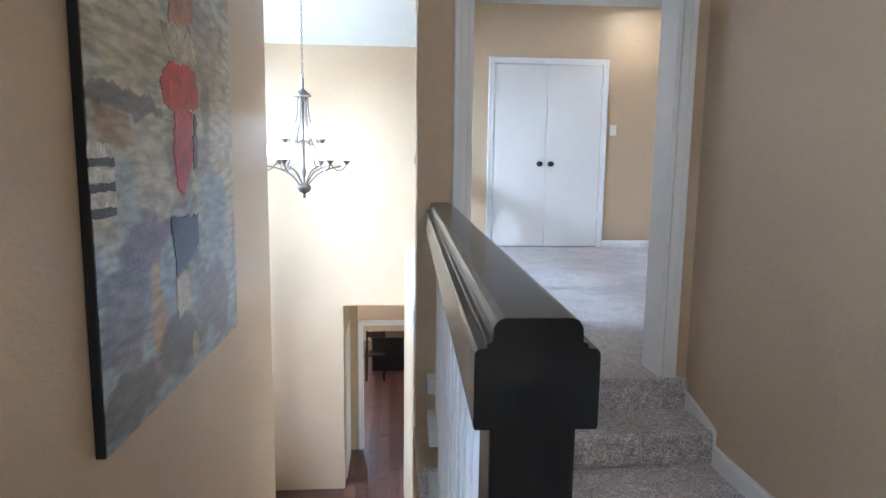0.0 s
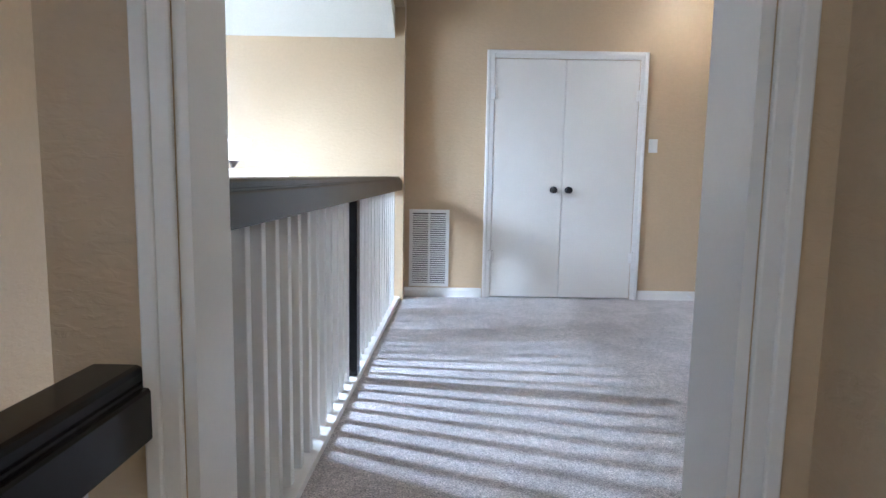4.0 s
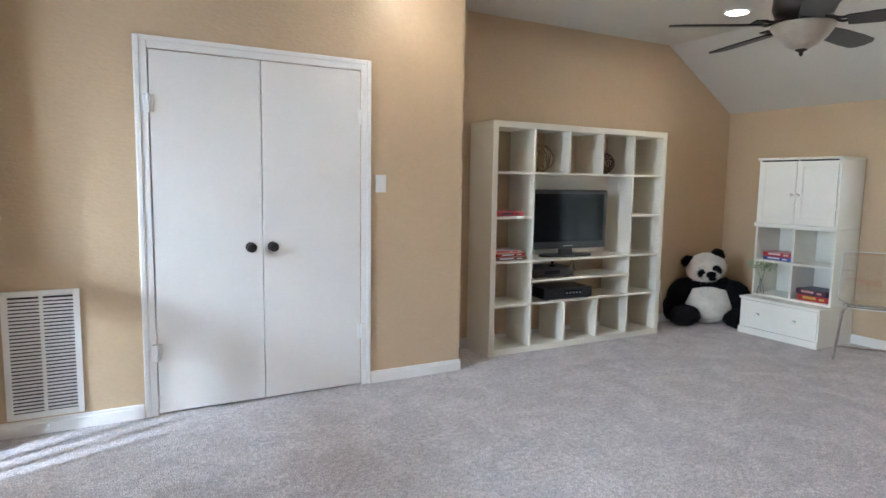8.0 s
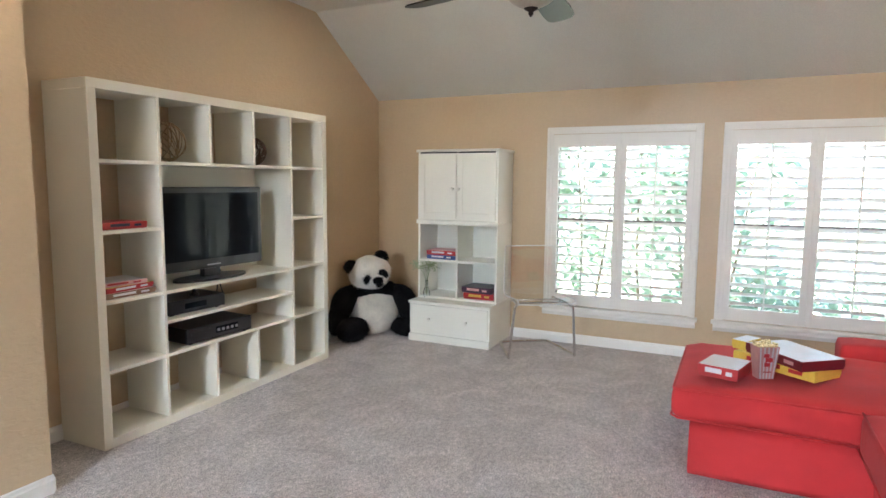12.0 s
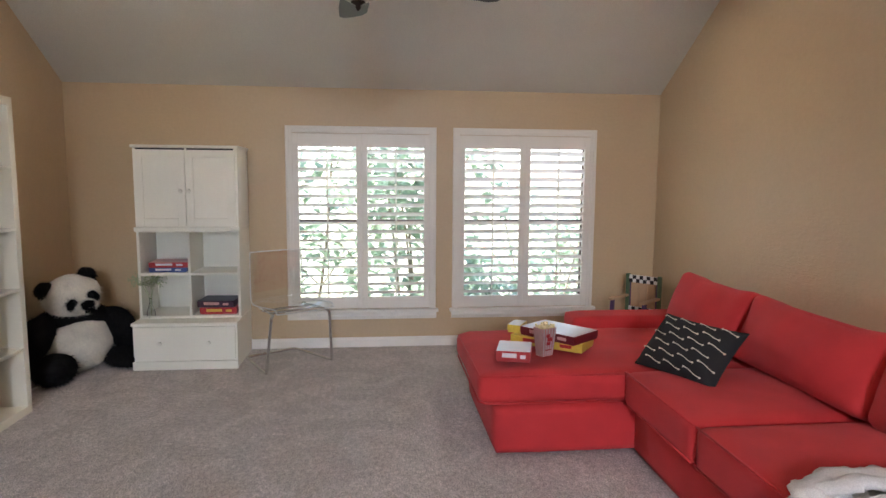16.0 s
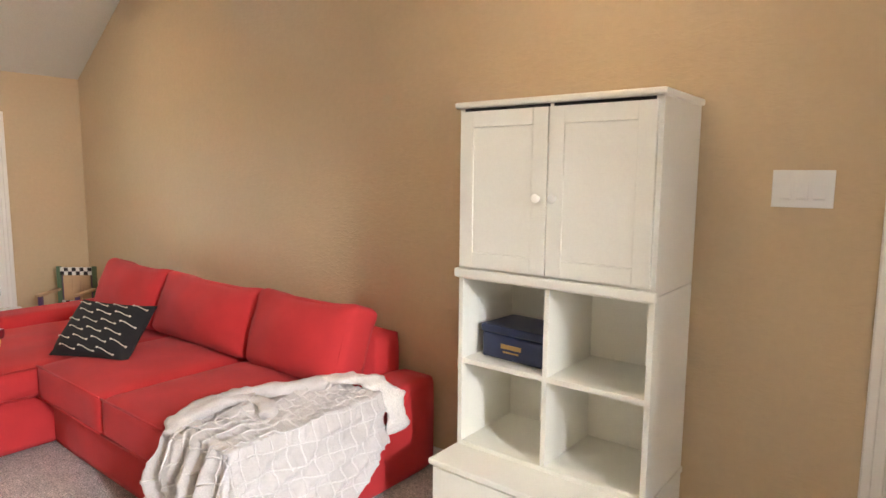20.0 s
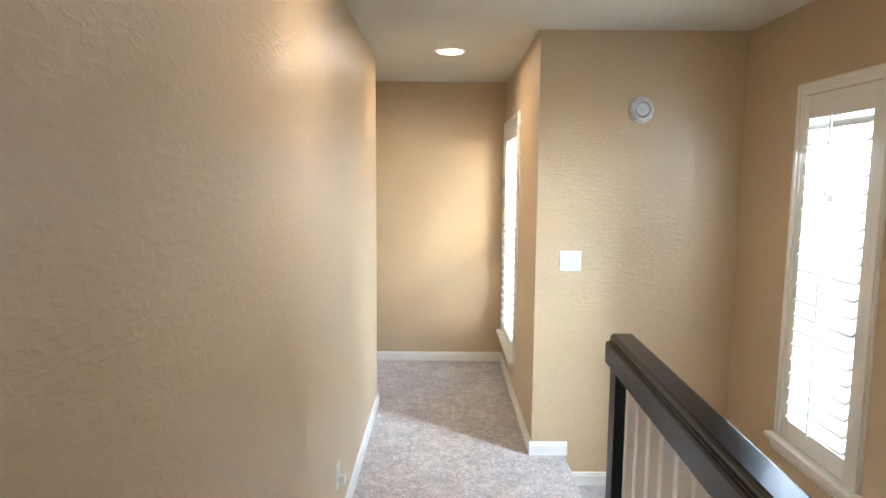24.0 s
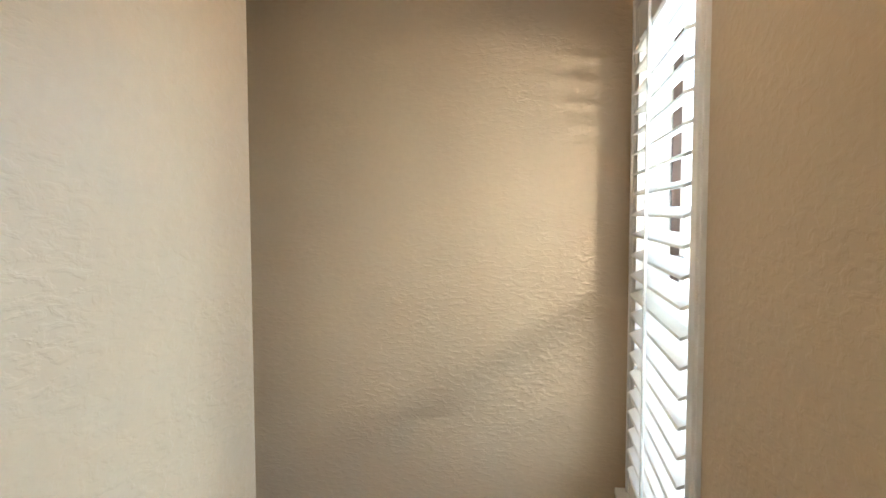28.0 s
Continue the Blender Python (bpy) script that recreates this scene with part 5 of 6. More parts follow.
# ---- stacking cabinets ----
def cabinet(at, rz, label):
    """Drawer base, open cube hutch and two-door top; local front is -y, back at y = 0, x centred."""
    t = thing("storage_cabinet", at, label, "cabinet", rz=rz)
    w, d0, d1 = 0.728, 0.355, 0.522
    z1, z2, z3 = 0.345, 1.003, 1.618
    base = part("drawer_base", boxes((-w / 2, -d1 + 0.02, 0.0, w / 2, 0, z1 - 0.022), bevel=0.002), IVORY, t)
    box("base_top", base, IVORY, (-w / 2 - 0.006, -d1, z1 - 0.0215, w / 2 + 0.006, 0, z1), bevel=0.004)
    part("plinth", boxes((-w / 2 - 0.004, -d1 + 0.002, 0, w / 2 + 0.004, -d1 + 0.0195, 0.062), bevel=0.003), IVORY, base)
    dr = box("drawer_front", base, IVORY, (-w / 2 + 0.012, -d1 + 0.004, 0.070, w / 2 - 0.012, -d1 + 0.0195, z1 - 0.030), bevel=0.002)
    for x in (-0.17, 0.17):
        kn = part("knob", lathe(bmesh.new(), [(0.008, 0), (0.007, 0.012), (0.013, 0.018), (0.015, 0.024), (0.011, 0.030), (0.004, 0.032)], 16), IVORY, dr, smooth=True)
        kn.matrix_basis = pose(x, -d1 + 0.004, 0.20, 90, 0, 0)
    st, sh = 0.019, 0.018
    hut = part("cube_hutch", boxes((-w / 2 + st, -0.008, z1 + sh, w / 2 - st, 0, z2 - sh)), IVORY, t)
    for x0 in (-w / 2, w / 2 - st):
        box("side_panel", hut, IVORY, (x0, -d0, z1, x0 + st, 0, z2), bevel=0.0015)
    box("bottom_panel", hut, IVORY, (-w / 2 + st, -d0, z1, w / 2 - st, 0, z1 + sh), bevel=0.0015)
    box("top_panel", hut, IVORY, (-w / 2 + st, -d0, z2 - sh, w / 2 - st, 0, z2), bevel=0.0015)
    box("divider", hut, IVORY, (-0.009, -d0 + 0.004, z1 + sh, 0.009, -0.009, z2 - sh))
    zm = (z1 + z2) / 2
    for x0, x1 in ((-w / 2 + st, -0.0095), (0.0095, w / 2 - st)):
        box("shelf", hut, IVORY, (x0, -d0 + 0.004, zm - 0.009, x1, -0.009, zm + 0.009))
    up = part("door_hutch", boxes((-w / 2, -d0, z2 + 0.003, w / 2, 0, z3 - 0.022)), IVORY, t)
    box("moulding", up, IVORY, (-w / 2 - 0.010, -d0 - 0.020, z2 - 0.012, w / 2 + 0.010, -d0 - 0.0005, z2 + 0.022), bevel=0.006)
    part("cornice", boxes((-w / 2 - 0.012, -d0 - 0.022, z3 - 0.0215, w / 2 + 0.012, 0.0, z3), bevel=0.006), IVORY, up)
    for x0, x1, kx in ((-w / 2 + 0.014, -0.002, -0.030), (0.002, w / 2 - 0.014, 0.030)):
        y = -d0 - 0.018
        dz0, dz1 = z2 + 0.030, z3 - 0.034
        fr = boxes((x0, y, dz0, x0 + 0.055, -d0 - 0.001, dz1), (x1 - 0.055, y, dz0, x1, -d0 - 0.001, dz1), (x0 + 0.055, y, dz0, x1 - 0.055, -d0 - 0.001, dz0 + 0.055), (x0 + 0.055, y, dz1 - 0.055, x1 - 0.055, -d0 - 0.001, dz1), bevel=0.0015)
        dd = part("door", fr, IVORY, up)
        box("door_panel", dd, IVORY, (x0 + 0.056, y + 0.0035, dz0 + 0.056, x1 - 0.056, -d0 - 0.001, dz1 - 0.056))
        kn = part("knob", lathe(bmesh.new(), [(0.008, 0), (0.007, 0.012), (0.013, 0.018), (0.015, 0.024), (0.011, 0.030), (0.004, 0.032)], 16), IVORY, dd, smooth=True)
        kn.matrix_basis = pose(kx, y, (dz0 + dz1) / 2 - 0.02, 90, 0, 0)
    # black strips paint the shade in the gap between doors and cornice
    for k, x in enumerate((-w / 2 + st, 0.0)):
        box("toe_gap", up, BLACKPL, (-w / 2 + 0.02 + k * (w / 2 - 0.01), -d0 - 0.0008, z3 - 0.034, -0.004 + k * (w / 2 - 0.02), -d0 - 0.0003, z3 - 0.022))
    return t


CY = (6.239 + 6.966) / 2
cabinet((XE - BB_T - 0.001 + 0.0, CY, 0), -90, "ivory painted cabinet with cubbies and doors, by the window wall")
CX = (2.04 + 2.80) / 2
cabinet((CX, YS + BB_T + 0.001, 0), 180, "ivory painted cabinet with cubbies and doors, near the doorway")
# in the cubbies of the window-wall cabinet
xe = XE - BB_T - 0.001
game_box((xe - 0.20, CY + 0.17, 0.683), (0.27, 0.22, 0.035), -90, CARD_BLUE, CARD_RED, "blue game box in a cabinet cubby", CARD_WHITE)
game_box((xe - 0.205, CY + 0.165, 0.7195), (0.28, 0.22, 0.038), -88, CARD_RED, CARD_PINK, "red game box stacked on a blue one", CARD_WHITE)
game_box((xe - 0.20, CY - 0.185, 0.363), (0.27, 0.24, 0.05), -88, CARD_RED, CARD_RED, "red game box in a lower cubby", CARD_YEL)
game_box((xe - 0.205, CY - 0.175, 0.414), (0.27, 0.23, 0.05), -93, CARD_PURPLE, CARD_NAVY, "dark purple game box on a red box", CARD_PINK)
tin = thing("storage_tin", (CX + 0.17, YS + 0.20, 0.683), "dark blue lidded tin box in a cabinet cubby", "tin box", rz=176)
NAVY = surface("navy_tin", (0.010, 0.022, 0.075), rough=0.3, blotch=0.2, blotch_scale=10, coat=0.2)
box("tin_body", tin, NAVY, (-0.135, -0.10, 0, 0.135, 0.10, 0.095), bevel=0.010, segs=3)
box("tin_lid", tin, NAVY, (-0.139, -0.104, 0.0955, 0.139, 0.104, 0.127), bevel=0.008, segs=3)
GOLD = surface("gold_print", (0.50, 0.33, 0.12), rough=0.4, metal=0.6)
box("gold_mark", tin, GOLD, (-0.045, -0.1012, 0.045, 0.045, -0.1002, 0.062), bevel=0.0003)
box("gold_mark", tin, GOLD, (-0.035, -0.1012, 0.030, 0.035, -0.1002, 0.036), bevel=0.0003)

# vase with a sprig
vz = thing("flower_vase", (XE - 0.345, 6.895, 0.345), "small clear glass bottle vase with a pale green sprig", "vase")
part("bottle", lathe(bmesh.new(), [(0.024, 0.0), (0.031, 0.004), (0.032, 0.03), (0.026, 0.06), (0.012, 0.10), (0.011, 0.145), (0.015, 0.15), (0.012, 0.15), (0.008, 0.145), (0.009, 0.10), (0.022, 0.06), (0.028, 0.03), (0.026, 0.008), (0.004, 0.006)], 24), VASEGLASS, vz, smooth=True)
SPRIG = surface("pale_sprig", (0.36, 0.42, 0.25), rough=0.8, blotch=0.2)
rnd = random.Random(9)
for k in range(9):
    a, l = rnd.uniform(0, 6.28), rnd.uniform(0.12, 0.18)
    tip = Vector((l * 0.45 * math.cos(a), l * 0.45 * math.sin(a) + 0.02, 0.15 + l * 0.9))
    sp = part("stem", tube(bmesh.new(), smooth_line([(0.003 * math.cos(a), 0.003 * math.sin(a), 0.02), (0.006 * math.cos(a), 0.006 * math.sin(a), 0.14), tip * 0.7 + Vector((0, 0, 0.06)), tip]), 0.0012, 5), SPRIG, vz)
    fl = bmesh.new()
    for q in range(46):
        c = tip + Vector((rnd.gauss(0, 0.028), rnd.gauss(0, 0.028), rnd.gauss(-0.01, 0.02)))
        bmesh.ops.create_icosphere(fl, subdivisions=1, radius=rnd.uniform(0.003, 0.006), matrix=Matrix.Translation(c))
    part("blossom", fl, SPRIG, sp)


# ---- clear acrylic chair ----
ch = thing("acrylic_chair", (6.49, 5.87, 0), "clear acrylic chair on a bent chrome frame", "chair", rz=-55)
prof = smooth_line([(0, -0.235, 0.435), (0, -0.215, 0.452), (0, -0.10, 0.448), (0, 0.06, 0.436), (0, 0.155, 0.445), (0, 0.20, 0.50), (0, 0.215, 0.62), (0, 0.228, 0.79), (0, 0.230, 0.835)], 5)
shell = bmesh.new()
rows_ = []
n = len(prof)
for i, p in enumerate(prof):
    f_ = i / (n - 1)
    half = 0.225 - 0.02 * max(0.0, (f_ - 0.55) / 0.45)
    row = []
    for k in range(13):
        u = -1 + 2 * k / 12
        dish = 0.018 * u * u
        d = (prof[min(i + 1, n - 1)] - prof[max(i - 1, 0)]).normalized()
        nr = Vector((0, -d.z, d.y))
        row.append(shell.verts.new((half * u, p.y + nr.y * dish, p.z + nr.z * dish)))
    rows_.append(row)
for a, b in zip(rows_, rows_[1:]):
    for k in range(12):
        shell.faces.new((a[k], a[k + 1], b[k + 1], b[k]))
edges_ = [[v.co.copy() for v in line] for line in ([r[0] for r in rows_], [r[-1] for r in rows_], rows_[0], rows_[-1])]
bmesh.ops.solidify(shell, geom=shell.faces[:], thickness=0.006)
part("seat_shell", shell, ACRYLIC, ch, "clear acrylic seat and back", smooth=True)
for line in edges_:
    part("edge", tube(bmesh.new(), line, 0.0044, 6), ACRYLIC_EDGE, ch, "acrylic edge with a painted gleam", smooth=True)
for s in (-1, 1):
    leg = smooth_line([(s * 0.175, 0.13, 0.425), (s * 0.18, 0.02, 0.422), (s * 0.20, -0.13, 0.420), (s * 0.225, -0.165, 0.405), (s * 0.235, -0.17, 0.36), (s * 0.262, -0.15, 0.05), (s * 0.264, -0.145, 0.02), (s * 0.262, -0.11, 0.011), (s * 0.212, 0.28, 0.011), (s * 0.195, 0.325, 0.011), (s * 0.15, 0.335, 0.011), (0, 0.335, 0.011)], 6)
    part("leg", tube(bmesh.new(), leg, 0.0105, 12), CHROME, ch, "bent chrome tube leg", smooth=True)
for s in (-1, 1):
    part("cross_bar", tube(bmesh.new(), [(-0.205, -0.03 + 0.06 * s, 0.424), (0.205, -0.03 + 0.06 * s, 0.424)], 0.008, 10), CHROME, ch, smooth=True)


# ---- plush panda toy, one plain mesh ----
def blob(bm, c, r, mat_index, rot=(0, 0, 0), seed=0.0, rough=0.012):
    b = bmesh.new()
    bmesh.ops.create_icosphere(b, subdivisions=4, radius=1.0)
    e = Euler([radians(q) for q in rot]).to_matrix()
    for v in b.verts:
        nrm = v.co.copy()
        k = 1 + rough * 6 * noise.noise(nrm * 2.0 + Vector((seed, 0, 0))) * 0.4 + rough * 2.0 * noise.noise(nrm * 14 + Vector((0, seed, 0)))
        p = Vector((nrm.x * r[0], nrm.y * r[1], nrm.z * r[2])) * k
        v.co = e @ p + Vector(c)
    for f_ in b.faces:
        f_.material_index = mat_index
    merge(bm, b)


pb = bmesh.new()
blob(pb, (0, 0.02, 0.22), (0.215, 0.175, 0.225), 1, seed=1)
blob(pb, (0, 0.045, 0.385), (0.235, 0.145, 0.105), 0, seed=2)
blob(pb, (0, 0.10, 0.20), (0.245, 0.125, 0.20), 0, seed=2.5)
tilt_ = Matrix.Translation((0, 0, 0.46)) @ Matrix.Rotation(radians(-18), 4, "Y") @ Matrix.Translation((0, 0, -0.46))


def head_blob(c, r, mat_index, turn=0.0, seed=0.0):
    blob(pb, tilt_ @ Vector(c), r, mat_index, rot=(0, turn - 18, 0), seed=seed)


head_blob((0.0, -0.02, 0.572), (0.176, 0.150, 0.150), 1, 0, 3)
head_blob((0.016, -0.138, 0.508), (0.076, 0.072, 0.054), 1, 0, 4)
head_blob((0.018, -0.210, 0.524), (0.030, 0.018, 0.021), 0, 0, 5)
head_blob((0.018, -0.204, 0.486), (0.022, 0.010, 0.006), 0, 0, 5.5)
for s in (-1, 1):
    head_blob((s * 0.130, -0.030, 0.674), (0.054, 0.036, 0.056), 0, 0, 6 + s)
    head_blob((0.014 + s * 0.062, -0.146, 0.556), (0.029, 0.027, 0.043), 0, s * -34, 9 + s)
    head_blob((0.018 + s * 0.055, -0.172, 0.562), (0.009, 0.007, 0.009), 2, 0, 19 + s)
    blob(pb, (s * 0.262, -0.01, 0.285), (0.105, 0.115, 0.180), 0, rot=(10, s * -26, 0), seed=12 + s)
    blob(pb, (s * 0.318, -0.05, 0.150), (0.088, 0.105, 0.130), 0, rot=(14, s * -6, 0), seed=13 + s)
blob(pb, (-0.205, -0.175, 0.098), (0.125, 0.195, 0.100), 0, rot=(0, 0, -22), seed=14)
blob(pb, (0.245, -0.120, 0.080), (0.100, 0.160, 0.082), 0, rot=(0, 0, 26), seed=16)
pile = random.Random(21)
for f_ in list(pb.faces):
    if f_.material_index == 2 or pile.random() > 0.55:
        continue
    c_, up_ = f_.calc_center_median(), f_.normal
    side_ = up_.cross(Vector((pile.uniform(-1, 1), pile.uniform(-1, 1), pile.uniform(-1, 1)))).normalized() * 0.0035
    tip_ = c_ + up_ * pile.uniform(0.010, 0.021) + Vector((pile.uniform(-0.008, 0.008), pile.uniform(-0.008, 0.008), -0.007))
    blade_ = pb.faces.new([pb.verts.new(c_ - side_), pb.verts.new(c_ + side_), pb.verts.new(tip_)])
    blade_.material_index = f_.material_index
panda = part("plush_panda", pb, [FURB, FURW, BLACKMETAL], None, smooth=True)
tagged(panda, "large seated black and white plush panda toy on the carpet", "plush toy")
panda.matrix_basis = pose(6.43, 7.345, 0.0, 0, 0, -47) @ Matrix.Diagonal((1.06, 1.06, 0.98, 1))


# ---- red sectional sofa ----
SX, SY = 4.55, 3.40
sofa = thing("sectional_sofa", (SX, SY, 0), "red fabric sectional sofa with a chaise along the wall", "sofa")


def sofa_box(name, x0, y0, z0, x1, y1, z1, r=0.02, puff=0.0, cuts=6, parent=None, wr=0.003, seed=0.0):
    bm = cushion(bmesh.new(), x0 - SX, y0 - SY, z0, x1 - SX, y1 - SY, z1, r=r, puff=puff, cuts=cuts, wrinkle=wr, seed=seed)
    return part(name, bm, RED, parent or sofa, smooth=True)


def piping(parent, pts, closed=True):
    pts = [Vector(p) - Vector((SX, SY, 0)) for p in pts]
    if closed:
        pts.append(pts[0])
    return part("piping", tube(bmesh.new(), pts, 0.005, 6), RED, parent, smooth=True)


sofa_box("seat_base", 3.36, 2.96, 0.015, 4.775, 3.925, 0.255, r=0.02)
sofa_box("chaise_base", 4.78, 2.96, 0.015, 5.73, 4.635, 0.255, r=0.02)
sofa_box("back_frame", 3.37, 2.895, 0.015, 5.76, 3.09, 0.63, r=0.035, puff=0.0)
for (x0, x1, zt, yf) in ((3.15, 3.365, 0.455, 3.955), (5.745, 5.985, 0.49, 3.935)):
    sofa_box("armrest", x0, 2.90, 0.015, x1, yf, zt, r=0.035, puff=0.012, cuts=10, wr=0.004, seed=x0)
for k, (x0, x1) in enumerate(((3.375, 4.085), (4.09, 4.785))):
    c = sofa_box("seat_cushion", x0, 3.12, 0.258, x1, 3.985, 0.435, r=0.035, puff=0.028, cuts=14, wr=0.007, seed=3.0 + k)
    piping(c, [(x0 + 0.01, 3.977, 0.426), (x1 - 0.01, 3.977, 0.426)], False)
    piping(c, [(x0 + 0.01, 3.983, 0.272), (x1 - 0.01, 3.983, 0.272)], False)
c = sofa_box("chaise_cushion", 4.79, 3.12, 0.258, 5.745, 4.715, 0.420, r=0.055, puff=0.020, cuts=18, wr=0.008, seed=7.0)
piping(c, [(4.793, 3.95, 0.412), (4.799, 4.69, 0.412), (4.83, 4.708, 0.405), (5.66, 4.708, 0.405)], False)
piping(c, [(4.789, 3.95, 0.275), (4.797, 4.68, 0.275), (4.83, 4.712, 0.275), (5.66, 4.712, 0.275)], False)
for k, (x0, x1, y0, zt) in enumerate(((3.34, 3.98, 3.085, 0.80), (3.99, 4.88, 3.085, 0.79), (4.89, 5.67, 3.085, 0.795))):
    w2, h2 = (x1 - x0) / 2, (zt - 0.44) / 2
    bm = cushion(bmesh.new(), -w2, -0.10, -h2, w2, 0.10, h2, r=0.045, puff=0.060, cuts=16, wrinkle=0.014, seed=11.0 + k)
    for v in bm.verts:
        u, w = v.co.x / w2, v.co.z / h2
        ear = max(0.0, abs(u) - 0.6) / 0.4 * max(0.0, w - 0.45) / 0.55
        v.co.x += math.copysign(0.014 * ear, u)
        v.co.z += 0.016 * ear - 0.004 * max(0.0, w) ** 3 * (1 - u * u)
    bc_ = part("back_cushion", bm, RED, sofa, smooth=True)
    bc_.matrix_basis = pose((x0 + x1) / 2 - SX, y0 + 0.14 - SY, 0.44 + h2 - 0.015, 20, 0, (k - 1) * -1.5)
    loop = [(-w2 + 0.018, -0.082, -h2 + 0.08), (-w2 + 0.018, -0.082, h2 - 0.085), (-w2 + 0.045, -0.063, h2 - 0.045), (-w2 + 0.085, -0.082, h2 - 0.018), (w2 - 0.085, -0.082, h2 - 0.018), (w2 - 0.045, -0.063, h2 - 0.045), (w2 - 0.018, -0.082, h2 - 0.085), (w2 - 0.018, -0.082, -h2 + 0.08)]
    part("piping", tube(bmesh.new(), loop, 0.005, 6), RED, bc_, smooth=True)
    loop = [(-w2 + 0.018, 0.082, -h2 + 0.08), (-w2 + 0.018, 0.082, h2 - 0.085), (-w2 + 0.045, 0.063, h2 - 0.045), (-w2 + 0.085, 0.082, h2 - 0.018), (w2 - 0.085, 0.082, h2 - 0.018), (w2 - 0.045, 0.063, h2 - 0.045), (w2 - 0.018, 0.082, h2 - 0.085), (w2 - 0.018, 0.082, -h2 + 0.08)]
    part("piping", tube(bmesh.new(), loop, 0.005, 6), RED, bc_, smooth=True)

# black cushion with cream arrows
pil = thing("throw_pillow", (0, 0, 0), "black rectangular pillow with cream arrow print on the sofa", "pillow")
X_ = Vector((-0.936, -0.351, 0.0))
Z_ = Vector((0.12, -0.667, 0.73)).normalized()
Y_ = Z_.cross(X_).normalized()
Z_ = X_.cross(Y_).normalized()
pm = Matrix((X_, Y_, Z_)).transposed().to_4x4()
pil.matrix_basis = Matrix.Translation((4.705, 3.69, 0.556)) @ pm
PWD, PHT = 0.245, 0.165
pbm = bmesh.new()
bmesh.ops.create_cube(pbm, size=2.0)
bmesh.ops.subdivide_edges(pbm, edges=pbm.edges[:], cuts=15, use_grid_fill=True)


def pillow_y(u, v):
    return 0.062 * (max(0.0, (1 - u ** 4)) * max(0.0, (1 - v ** 4))) ** 0.55 + 0.003


for v in pbm.verts:
    u, w, q = v.co.x, v.co.z, v.co.y
    v.co = Vector((u * PWD * (1 - 0.05 * (1 - w * w)), q * pillow_y(u, w), w * PHT * (1 - 0.07 * (1 - u * u))))
part("cover", pbm, PILLOW, pil, smooth=True)
for i in range(6):
    for j in range(4):
        u0 = -0.92 + 0.50 * j + (0.24 if i % 2 else 0.0)
        w = 0.86 - 0.32 * i
        pts = []
        for q in range(9):
            u = u0 + 0.40 * q / 8
            if abs(u) > 0.93:
                continue
            ww = w - 0.12 * q / 8 + 0.016 * math.sin(q / 8 * 6.28)
            pts.append((u * PWD * (1 - 0.05 * (1 - ww * ww)), -pillow_y(u, ww) - 0.0005, ww * PHT * (1 - 0.07 * (1 - u * u))))
        if len(pts) > 3:
            part("arrow_mark", tube(bmesh.new(), pts, 0.0024, 6), PRINT, pil)
            for e in (pts[0], pts[-1]):
                kb = bmesh.new()
                bmesh.ops.create_icosphere(kb, subdivisions=2, radius=0.0062, matrix=Matrix.Translation(e) @ Matrix.Diagonal((1.2, 0.4, 0.9, 1)))
                part("arrow_end", kb, PRINT, pil)

# knitted throw over the seat corner and the arm
thr = thing("throw_blanket", (3.30, 3.65, 0.46), "cream knitted throw blanket draped over the sofa's arm", "blanket")
TO = Vector((3.30, 3.65, 0.46))
EX, EY = 3.128, 3.985          # the arm's outer side and the front
NU, NV = 150, 140


def drape(p, q):
    """Cloth point: p along x, q along y, hanging past the arm's side and the front."""
    on_arm = min(1.0, max(0.0, (3.44 - p) / 0.09))
    top = 0.446 + 0.024 * on_arm * on_arm * (3 - 2 * on_arm)
    a_, b_ = max(0.0, EX - p), max(0.0, q - EY)
    depth = max(a_, b_) + 0.25 * min(a_, b_)
    ripple = noise.noise(Vector((p * 7, q * 7, 3.0)))
    if depth <= 0.0:
        x, y, z, out, way = p, q, top, 0.0, Vector((0, 0, 1))
    else:
        phi = math.atan2(b_, a_)
        rim = 0.035
        out = min(1.0, depth / 0.12)
        drop = max(0.0, depth - 0.02)
        way = Vector((-math.cos(phi), math.sin(phi), 0))
        fold = out * (0.018 + 0.035 * math.sin(2 * phi) ** 2) * (0.7 + math.sin(p * 62 + q * 21 + 2.0 * ripple))
        if b_ > a_:
            fold = out * 0.036 * (0.75 + math.sin(p * 58 + 1.2 * math.sin(q * 9) + 2.4 * ripple)) + out * 0.014 * math.sin(p * 131 + q * 12)
        base = Vector((p if a_ == 0 else EX, q if b_ == 0 else EY, 0))
        pos = base + way * (0.012 + rim * 0.4 * out + max(0.0, fold))
        x, y, z = pos.x, pos.y, max(0.012, top - drop * 1.0 - 0.02 * out)
    flat = 1 - out
    lump = flat * (0.014 + 0.050 * min(1.0, max(0.0, (p - 3.28) / 0.2))) * max(0.0, noise.noise(Vector((p * 14, q * 11, 4.0))) + 0.35)
    cell = max(0.0, math.sin(p * 105)) ** 5 + max(0.0, math.sin(q * 105 + p * 9)) ** 5
    rib = 0.008 * min(1.0, cell)
    return Vector((x, y, z)) + (way if out > 0 else Vector((0, 0, 1))) * rib + Vector((0, 0, lump + 0.008 * flat))


